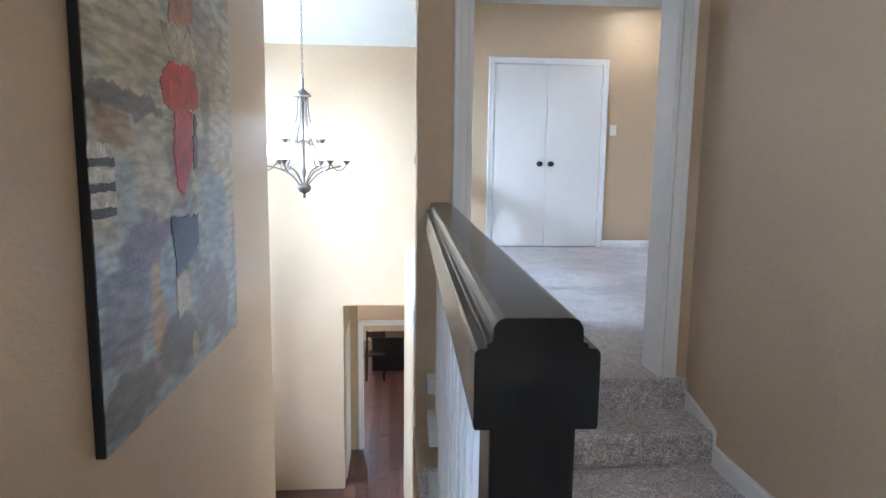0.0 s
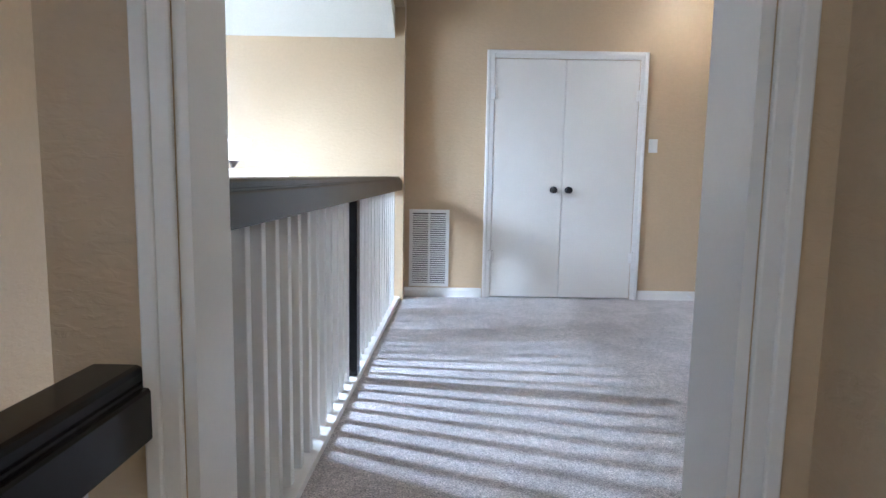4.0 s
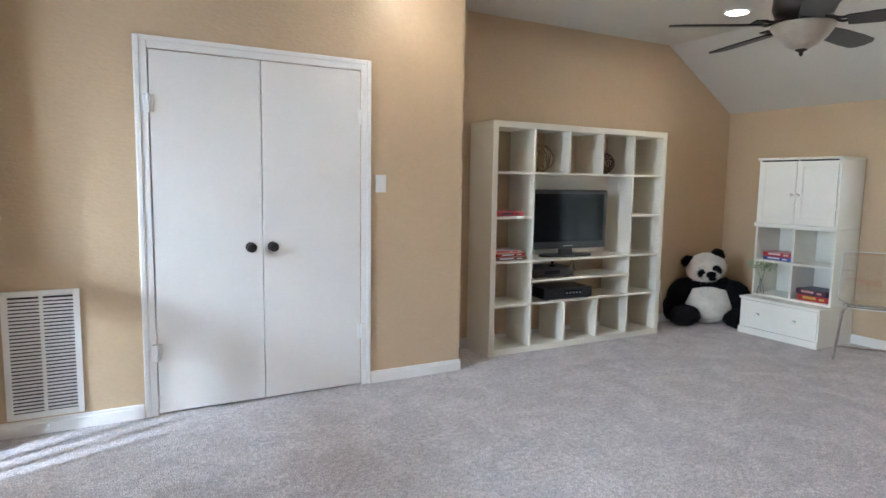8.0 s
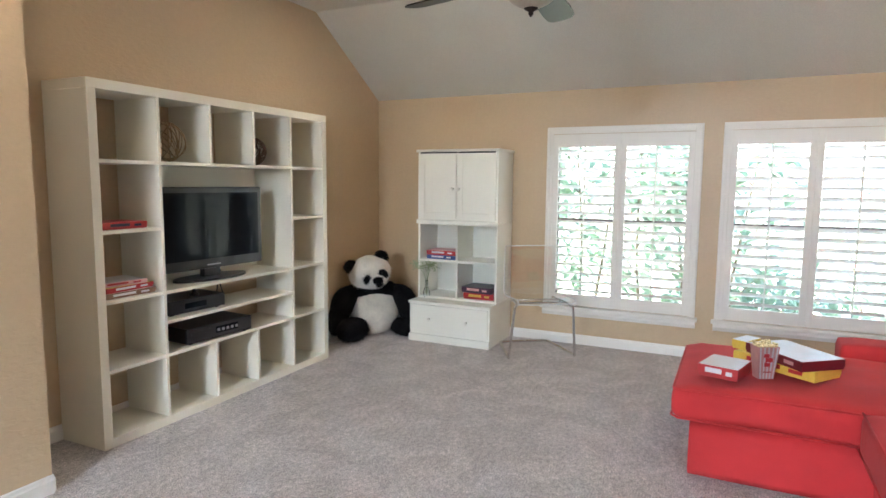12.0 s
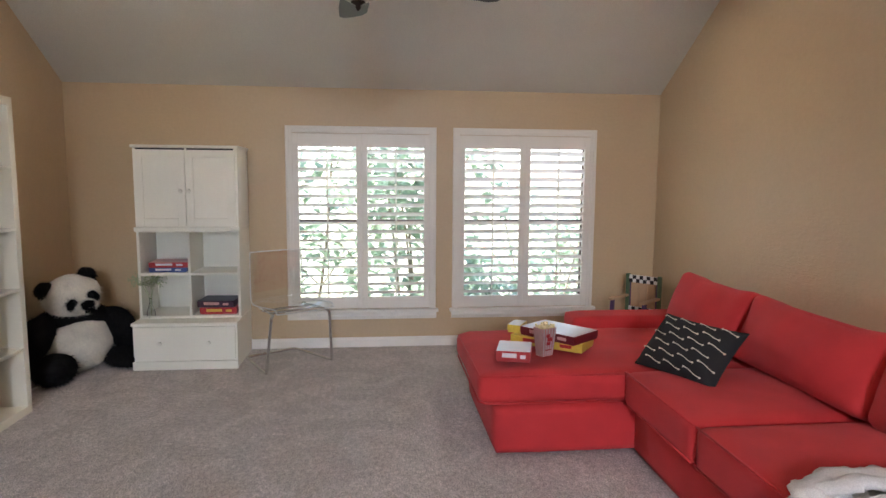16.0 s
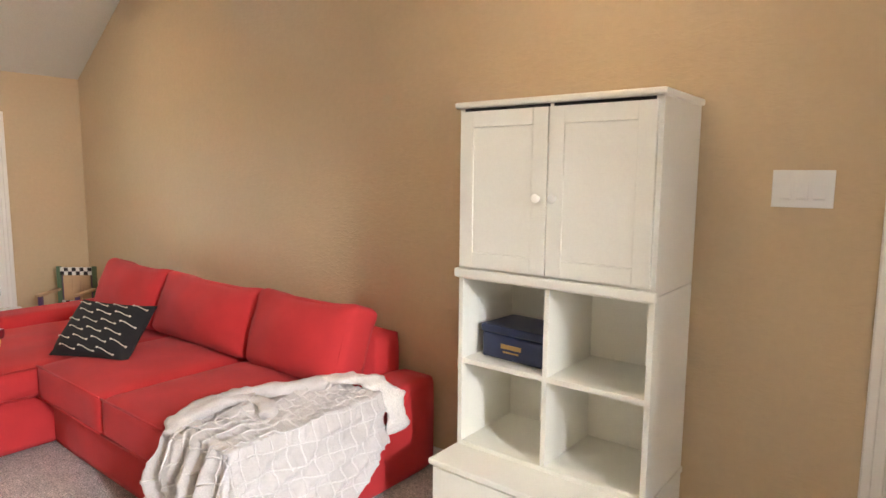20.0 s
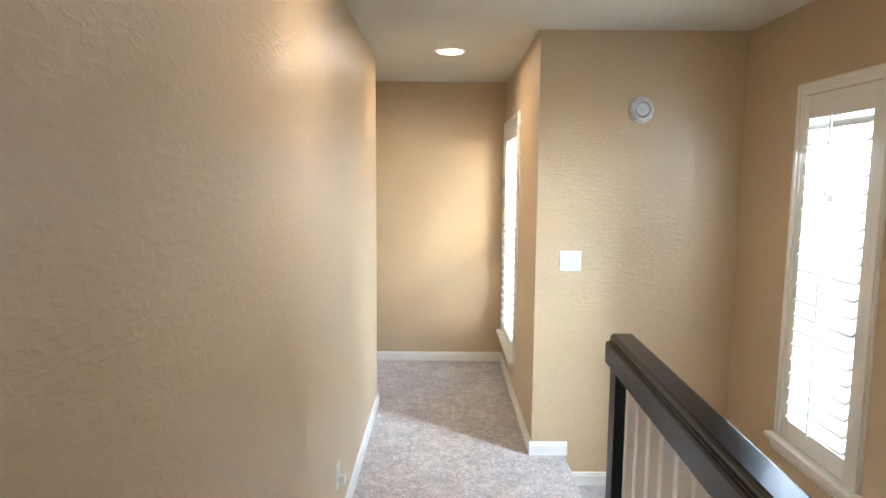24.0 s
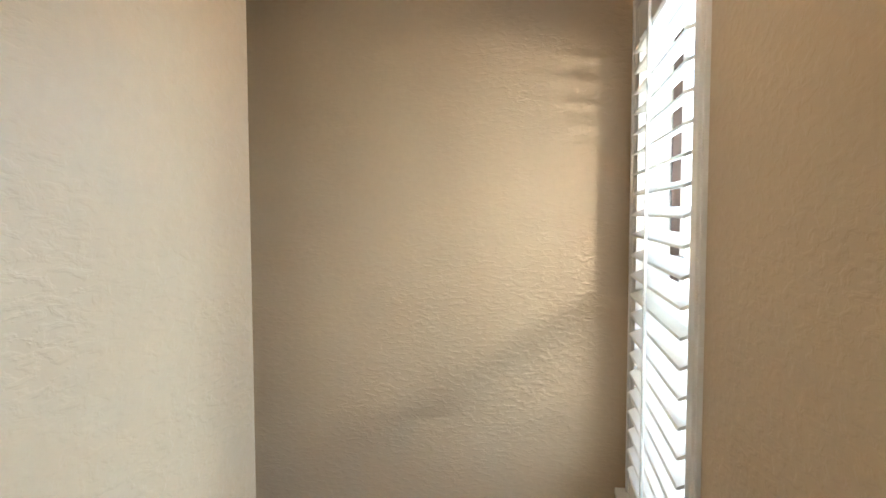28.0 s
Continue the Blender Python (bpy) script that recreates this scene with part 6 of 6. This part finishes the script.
tb = bmesh.new()
grid = []
for j in range(NV + 1):
    q = 3.30 + (EY + 0.46 - 3.30) * j / NV
    b_ = max(0.0, q - EY)
    side_drop = 0.22 + 0.40 * min(1.0, max(0.0, (q - 3.31) / 0.55))
    back = 3.39 + 0.10 * min(1.0, (q - 3.30) / 0.3) + 0.30 * b_ + 0.02 * math.sin(q * 23)
    row = []
    for i in range(NU + 1):
        u = i / NU
        p = back + (EX - side_drop - back) * u
        row.append(tb.verts.new(drape(p, q) - TO))
    grid.append(row)
for j in range(NV):
    for i in range(NU):
        tb.faces.new((grid[j][i], grid[j][i + 1], grid[j + 1][i + 1], grid[j + 1][i]))
bmesh.ops.recalc_face_normals(tb, faces=tb.faces[:])
tb.normal_update()
under = [[tb.verts.new(v.co - 0.004 * v.normal) for v in row] for row in grid]
for j in range(NV):
    for i in range(NU):
        tb.faces.new((under[j][i], under[j + 1][i], under[j + 1][i + 1], under[j][i + 1]))
for line, low in ((grid[0], under[0]), (grid[-1], under[-1]), ([r[0] for r in grid], [r[0] for r in under]), ([r[-1] for r in grid], [r[-1] for r in under])):
    for a, b, c, d in zip(line, line[1:], low[1:], low):
        tb.faces.new((a, b, c, d))
part("knit", tb, THROW, thr, "cream knitted side with raised ribs", smooth=True)

RIB = surface("pale_knit_rib", (0.68, 0.645, 0.625), rough=0.95, blotch=0.06, grain=0.12, grain_scale=260, bump=0.5, bump_scale=240, depth=0.003)


def span(q):
    """The cloth's reach along p at q."""
    b_ = max(0.0, q - EY)
    return 3.39 + 0.10 * min(1.0, (q - 3.30) / 0.3) + 0.30 * b_ + 0.02 * math.sin(q * 23), EX - 0.22 - 0.40 * min(1.0, max(0.0, (q - 3.31) / 0.55))


for k in range(18):
    q = 3.36 + 0.060 * k
    hi_, lo_ = span(q)
    line = [drape(hi_ - 0.03 - (hi_ - lo_ - 0.05) * j / 70, q) - TO + Vector((0, 0, 0.001)) for j in range(71)]
    part("raised_rib", tube(bmesh.new(), line, 0.0040, 6), RIB, thr, smooth=True)
for k in range(13):
    p = 3.40 - 0.055 * k
    line = [drape(p + 0.02 * math.sin(5 * q), q) - TO + Vector((0, 0, 0.001)) for q in [3.34 + 1.08 * j / 80 for j in range(81)] if span(q)[1] + 0.02 < p < span(q)[0] - 0.02]
    if len(line) > 8:
        part("raised_rib", tube(bmesh.new(), line, 0.0036, 6), RIB, thr, smooth=True)


def soft_roll(line, half_w, half_h, seed, spread):
    """A soft rolled edge of cloth along a line, wider than high."""
    bm, rings = bmesh.new(), []
    for i, p in enumerate(line):
        d = (line[min(i + 1, len(line) - 1)] - line[max(i - 1, 0)]).normalized()
        side = (spread - d * spread.dot(d)).normalized()
        nr = d.cross(side).normalized()
        wv = half_w * (1 + 0.22 * math.sin(i * 0.55 + seed))
        ring = []
        for k in range(18):
            a = 2 * math.pi * k / 18
            w_ = 1 + 0.35 * noise.noise(Vector((i * 0.35 + seed, k * 0.7, seed)))
            ring.append(bm.verts.new(p + side * wv * math.cos(a) * w_ + nr * half_h * math.sin(a) * w_ - TO))
        rings.append(ring)
    for a, b in zip(rings, rings[1:]):
        for k in range(18):
            bm.faces.new((a[k], a[(k + 1) % 18], b[(k + 1) % 18], b[k]))
    bm.faces.new(rings[0][::-1])
    bm.faces.new(rings[-1])
    bmesh.ops.recalc_face_normals(bm, faces=bm.faces[:])
    return bm


part("sherpa_edge", soft_roll(smooth_line([(3.42, 3.39, 0.495), (3.35, 3.345, 0.508), (3.26, 3.305, 0.515), (3.18, 3.275, 0.508), (3.118, 3.255, 0.470), (3.100, 3.235, 0.40), (3.095, 3.225, 0.31)], 8), 0.052, 0.018, 1.0, Vector((0.15, 1, 0))), SHERPA, thr, "white fleecy folded edge", smooth=True)
part("crumpled_fold", soft_roll(smooth_line([(3.44, 4.005, 0.455), (3.48, 3.955, 0.480), (3.515, 3.87, 0.488), (3.515, 3.77, 0.495), (3.49, 3.68, 0.498), (3.45, 3.60, 0.502), (3.38, 3.50, 0.506), (3.36, 3.40, 0.503)], 8), 0.040, 0.026, 4.0, Vector((1, 0.3, 0))), THROW, thr, smooth=True)
part("crumpled_fold", soft_roll(smooth_line([(3.50, 3.99, 0.47), (3.45, 3.90, 0.497), (3.47, 3.80, 0.505), (3.42, 3.71, 0.503), (3.33, 3.70, 0.505), (3.25, 3.75, 0.498)], 8), 0.030, 0.020, 7.0, Vector((1, 0.4, 0))), THROW, thr, smooth=True)

# games and popcorn on the chaise
ZC_ = 0.458
game_box((5.00, 4.497, ZC_ - 0.004), (0.177, 0.21, 0.055), -106, CARD_RED, CARD_WHITE, "red and white game box on the chaise", CARD_WHITE, "games on the sofa")
game_box((5.21, 4.235, ZC_), (0.42, 0.20, 0.050), -127, CARD_YEL, CARD_YEL, "long yellow game box on the chaise", CARD_RED, "games on the sofa")
game_box((5.185, 4.205, ZC_ + 0.0515), (0.358, 0.235, 0.048), -141, CARD_MAROON, CARD_WHITE, "wide maroon game box with a white lid on another box", CARD_PINK, "games on the sofa")
game_box((5.345, 4.405, ZC_ + 0.0515), (0.075, 0.14, 0.045), -120, CARD_YEL, CARD_WHITE, "small yellow and white card box on the long box", None, "games on the sofa")
pop = thing("popcorn_box", (5.00, 4.335, ZC_), "pink and white striped popcorn carton full of popcorn", "popcorn carton", rz=-62)
pbx = bmesh.new()
lo_, hi_ = [], []
for (sx, sy) in ((-1, -1), (1, -1), (1, 1), (-1, 1)):
    lo_.append(pbx.verts.new((sx * 0.036, sy * 0.025, 0)))
    hi_.append(pbx.verts.new((sx * 0.050, sy * 0.036, 0.152)))
for k in range(4):
    pbx.faces.new((lo_[k], lo_[(k + 1) % 4], hi_[(k + 1) % 4], hi_[k]))
pbx.faces.new(lo_[::-1])
bmesh.ops.solidify(pbx, geom=pbx.faces[:], thickness=0.0015)
part("carton", pbx, CARD_PINK, pop)
for k in range(5):
    xa = -0.8 + 0.4 * k
    st_ = bmesh.new()
    vs = [st_.verts.new((0.036 * (xa - 0.08), -0.0262, 0.002)), st_.verts.new((0.036 * (xa + 0.08), -0.0262, 0.002)), st_.verts.new((0.050 * (xa + 0.08), -0.0372, 0.151)), st_.verts.new((0.050 * (xa - 0.08), -0.0372, 0.151))]
    st_.faces.new(vs)
    bmesh.ops.solidify(st_, geom=st_.faces[:], thickness=0.0006)
    part("stripe", st_, CARD_WHITE, pop)
for k, (xa, za, w_, h_) in enumerate(((-0.010, 0.112, 0.024, 0.018), (0.004, 0.092, 0.032, 0.020), (-0.004, 0.070, 0.026, 0.018), (0.0, 0.035, 0.040, 0.005))):
    part("red_lettering", boxes((xa - w_ / 2, -0.0265 - 0.0115 * za / 0.152 - 0.0022, za - h_ / 2, xa + w_ / 2, -0.0265 - 0.0115 * za / 0.152 - 0.0008, za + h_ / 2), bevel=0.0004), CARD_RED, pop)
CORN = surface("popcorn", (0.72, 0.60, 0.32), rough=0.8, blotch=0.2, blotch_scale=60)
rnd = random.Random(4)
pc = bmesh.new()
for k in range(90):
    bmesh.ops.create_icosphere(pc, subdivisions=1, radius=rnd.uniform(0.005, 0.009), matrix=Matrix.Translation((rnd.uniform(-0.042, 0.042), rnd.uniform(-0.03, 0.03), 0.145 + abs(rnd.gauss(0, 0.011)))))
tagged(part("popped_corn", pc, CORN, pop), kind="stuff")

# painted child's chair in the corner
GREENP = surface("green_paint", (0.10, 0.17, 0.09), rough=0.5, blotch=0.15)
PURPLEP = surface("purple_paint", (0.10, 0.05, 0.13), rough=0.5, blotch=0.15)
TANP = surface("tan_wood", (0.52, 0.34, 0.20), rough=0.55, blotch=0.12, blotch_scale=6)
kc = thing("child_chair", (6.535, 3.175, 0), "painted child's wooden chair with a chequered back in the corner", "chair", rz=-140)
for s in (-1, 1):
    part("back_post", boxes((s * 0.135 - 0.014, 0.115, 0.0, s * 0.135 + 0.014, 0.143, 0.628), bevel=0.003), GREENP, kc)
    part("front_leg", boxes((s * 0.135 - 0.014, -0.135, 0.0, s * 0.135 + 0.014, -0.107, 0.44), bevel=0.003), PURPLEP, kc)
    part("arm", boxes((s * 0.135 - 0.018, -0.16, 0.441, s * 0.135 + 0.018, 0.114, 0.46), bevel=0.003), TANP, kc)
part("seat", boxes((-0.12, -0.13, 0.26, 0.12, 0.114, 0.28), bevel=0.003), TANP, kc)
for x in (-0.07, 0.0, 0.07):
    part("back_slat", boxes((x - 0.033, 0.122, 0.361, x + 0.033, 0.136, 0.559), bevel=0.002), TANP, kc)
part("back_panel", boxes((-0.12, 0.1365, 0.361, 0.12, 0.1415, 0.559)), PURPLEP, kc)
for z0 in (0.300, 0.560):
    rail_ = part("chequered_rail", boxes((-0.12, 0.118, z0, 0.12, 0.140, z0 + 0.06), bevel=0.002), PLATE, kc)
    for i in range(8):
        for j in range(2):
            if (i + j) % 2 == 0:
                part("black_check", boxes((-0.12 + 0.03 * i, 0.1168, z0 + 0.03 * j, -0.09 + 0.03 * i, 0.1178, z0 + 0.03 + 0.03 * j)), BLACKPL, rail_)

cd_ = thing("power_cord", (6.02, YA - 0.06, 0), "pale power cord on the carpet behind the toy", "power cord")
part("cord", tube(bmesh.new(), smooth_line([(-0.03, 0.048, 0.36), (-0.03, 0.02, 0.30), (0.0, 0.01, 0.12), (-0.06, -0.03, 0.012), (0.05, -0.09, 0.010), (0.13, -0.03, 0.012)], 8), 0.004, 8), PLATE, cd_, smooth=True)


# ---- foyer passage and the room beyond ----
WOODF = surface("dark_hardwood", (0.075, 0.030, 0.018), rough=0.28, blotch=0.25, blotch_scale=5, grain=0.3, grain_scale=35, coat=0.2, random_tone=0.4)
rnd = random.Random(12)
fl = bpy.data.objects["floor_foyer"]
fl.data.materials[0] = WOODF
plank_me = {}
for row in range(7):
    y = 6.0 - rnd.uniform(0, 0.9)
    while y < 11.9:
        l = rnd.choice((0.9, 1.2, 1.5))
        if l not in plank_me:
            ob = part("plank", boxes((0.0015, 0.0015, 0.0, 0.1235, l - 0.0015, 0.008), bevel=0.0015, segs=1), WOODF, fl)
            plank_me[l] = ob.data
        else:
            ob = new("plank", plank_me[l])
            ob.parent = fl
        ob.location = (-0.235 + 0.125 * row, y, ZF)
        y += l
structure("wall_passage_west", boxes((-0.385, YF + 0.15, ZF, -0.235, 8.0, -0.3)), TAN, "tan wall of the lower passage", "wall")
structure("wall_passage_end", wall_cells(bmesh.new(), "x", -0.385, 1.6, 7.86, 7.98, ZF, -0.3, [(-0.13, 0.75, ZF, -0.78)]), TAN, "wall with a cased opening", "wall")
pf = tagged(new("door_frame"), "white cased opening in the lower passage", "door frame", kind="structure")
part("casing", casing(bmesh.new(), -0.06, 0.75, ZF + 0.009, -1.11, 7.86, -1, 0.07), TRIM, pf)
part("casing", boxes((-0.232, 7.10, ZF + 0.009, -0.220, 7.75, -1.0), bevel=0.003), TRIM, pf)
structure("ceiling_passage", boxes((-0.385, YF + 0.15, -0.63, 1.6, 13.2, -0.5)), WHITE_CEIL, "low ceiling of the passage", "ceiling")
structure("wall_lower_far", boxes((-3.0, 13.0, ZF, 3.0, 13.15, -0.3)), TAN, "far wall of the lower room", "wall")
structure("wall_lower_west", boxes((-2.0, 7.98, ZF, -1.85, 13.0, -0.3)), TAN, "side wall of the lower room", "wall")
structure("wall_lower_east", boxes((2.2, 7.0, ZF, 2.35, 13.0, -0.3)), TAN, "side wall of the lower room", "wall")
sb2 = thing("sideboard", (0.55, 11.0, ZF), "black wooden sideboard in the lower room", "sideboard")
part("carcass", boxes((-0.60, -0.02, 0.0, 0.60, 0.40, 0.60), bevel=0.006), BLACKWOOD, sb2)
box("top", sb2, BLACKWOOD, (-0.63, -0.04, 0.6005, 0.63, 0.42, 0.63), bevel=0.006)
for k in range(3):
    box("drawer_front", sb2, BLACKWOOD, (-0.57 + 0.385 * k, -0.036, 0.10, -0.20 + 0.385 * k, -0.0205, 0.55), bevel=0.004)
lamp2 = thing("side_chair", (0.02, 10.6, ZF), "black wooden chair in the lower room", "chair")
for sx in (-0.15, 0.15):
    for sy in (-0.15, 0.15):
        part("leg", boxes((sx - 0.018, sy - 0.018, 0, sx + 0.018, sy + 0.018, 0.45 if sy < 0 else 0.82), bevel=0.003), BLACKWOOD, lamp2)
part("seat", boxes((-0.18, -0.18, 0.4505, 0.18, 0.128, 0.48), bevel=0.005), BLACKWOOD, lamp2)
part("back_rail", boxes((-0.131, 0.14, 0.70, 0.131, 0.16, 0.80), bevel=0.004), BLACKWOOD, lamp2)


# ---- outdoors ----
structure("ground", boxes((-300, -300, ZF - 0.6, 300, 300, ZF - 0.5)), GRASS, "lawn round the house", "ground")


def leafy_shrub(x, y, h, spread, n_leaves, seed, label):
    """A tall shrub: tapered stems, side limbs and many long leaves."""
    t = thing("tree", (x, y, ZF - 0.5), label, "tree")
    r = random.Random(seed)
    wood, crown = bmesh.new(), bmesh.new()
    tips = []
    for k in range(5):
        a = r.uniform(0, 6.28)
        pts = smooth_line([(0.1 * math.cos(a), 0.1 * math.sin(a), 0), (0.25 * spread * math.cos(a), 0.25 * spread * math.sin(a), h * 0.35), (0.5 * spread * math.cos(a + 0.4), 0.5 * spread * math.sin(a + 0.4), h * 0.7), (0.62 * spread * math.cos(a + 0.7), 0.62 * spread * math.sin(a + 0.7), h * r.uniform(0.85, 1.0))], 5)
        tube(wood, pts, 0.03, 7, taper=0.008)
        tips += pts[5:]
        for q in range(8):
            p = pts[r.randrange(6, len(pts))]
            b = r.uniform(0, 6.28)
            e = p + Vector((0.45 * spread * math.cos(b), 0.45 * spread * math.sin(b), r.uniform(0.0, 0.5)))
            lm = smooth_line([p, (p + e) / 2 + Vector((0, 0, 0.08)), e], 4)
            tube(wood, lm, 0.009, 5, taper=0.003)
            tips += lm[2:] * 2
    for k in range(n_leaves):
        p = r.choice(tips) + Vector((r.gauss(0, 0.19), r.gauss(0, 0.19), r.gauss(0, 0.16)))
        a, l, w = r.uniform(0, 6.28), r.uniform(0.15, 0.27), r.uniform(0.034, 0.066)
        d = Vector((math.cos(a), math.sin(a), r.uniform(-0.9, 0.25))).normalized()
        s = d.cross(Vector((r.uniform(-0.4, 0.4), r.uniform(-0.4, 0.4), 1))).normalized()
        up = s.cross(d)
        v0 = crown.verts.new(p)
        v1, v2 = crown.verts.new(p + d * l * 0.5 + s * w + up * 0.012), crown.verts.new(p + d * l * 0.5 - s * w + up * 0.012)
        v3 = crown.verts.new(p + d * l - up * 0.02)
        vm = crown.verts.new(p + d * l * 0.5)
        for q in ((v0, v1, vm), (v0, vm, v2), (v1, v3, vm), (vm, v3, v2)):
            crown.faces.new(q)
    part("trunk", wood, BARK, t, smooth=True)
    part("crown", crown, LEAF, t)
    return t


leafy_shrub(8.75, 6.35, 5.5, 1.1, 1450, 1, "leafy evergreen shrub outside the window")
leafy_shrub(8.55, 4.95, 5.3, 1.0, 1350, 2, "leafy evergreen shrub outside the window")
leafy_shrub(9.25, 3.75, 3.6, 1.0, 950, 3, "leafy shrub outside the second window")
leafy_shrub(10.3, 7.6, 5.6, 1.5, 800, 4, "tall leafy shrub behind the others")
leafy_shrub(11.5, 2.6, 4.4, 1.4, 1000, 5, "low leafy shrub by the garden edge")

# brick wing of the house beyond the foyer window
wing = tagged(new("house_wing"), "red brick wing of the house outside the foyer window", "house", kind="structure")
wing.location = (-1.75, 7.10, ZF - 0.5)
part("wall", boxes((-4.0, 0.012, 0, 0, 0.30, 6.4)), MORTAR, wing)
brick_ob = part("brick", boxes((0.0, 0.0, 0.0, 0.200, 0.02, 0.069), bevel=0.003, segs=1), BRICK, wing)
for row in range(17, 67):
    for k in range(6):
        ob = brick_ob if (row, k) == (17, 0) else new("brick", brick_ob.data)
        ob.parent = wing
        ob.location = (-1.27 + 0.21 * k + (0.105 if row % 2 else 0.0), random.uniform(-0.002, 0.002), row * 0.080)
rest = bmesh.new()
for row in range(80):
    for k in range(19):
        if 17 <= row < 67 and k >= 13:
            continue
        x = -4.0 + 0.21 * k + (0.105 if row % 2 else 0.0)
        add_box(rest, x, 0.0, row * 0.080, x + 0.2, 0.02, row * 0.080 + 0.069)
tagged(part("brickwork", rest, BRICK, wing), kind="stuff")
# unseen roof, its deep eave added to keep the sun off the brick
box("roof", wing, BARK, (-4.3, -1.5, 6.41, 0.2, 3.5, 6.6), bevel=0.01)
nb = tagged(new("neighbour_house"), "brick house beyond the garden", "house", kind="structure")
nb.location = (-11.0, -4.0, ZF - 0.5)
box("wall", nb, BRICK, (-6, -6, 0, 0, 6, 5.6))
part("roof", prism(bmesh.new(), [(-6.6, 5.6), (0.6, 5.6), (-3.0, 8.2)], "y", -6.5, 6.5), BARK, nb)
for y in (-4, -1, 2):
    wv_ = box("window", nb, TRIM, (0.001, y - 0.6, 3.2, 0.06, y + 0.6, 4.7), bevel=0.005)
    box("pane", wv_, SCREEN, (0.0605, y - 0.5, 3.3, 0.066, y + 0.5, 4.6))
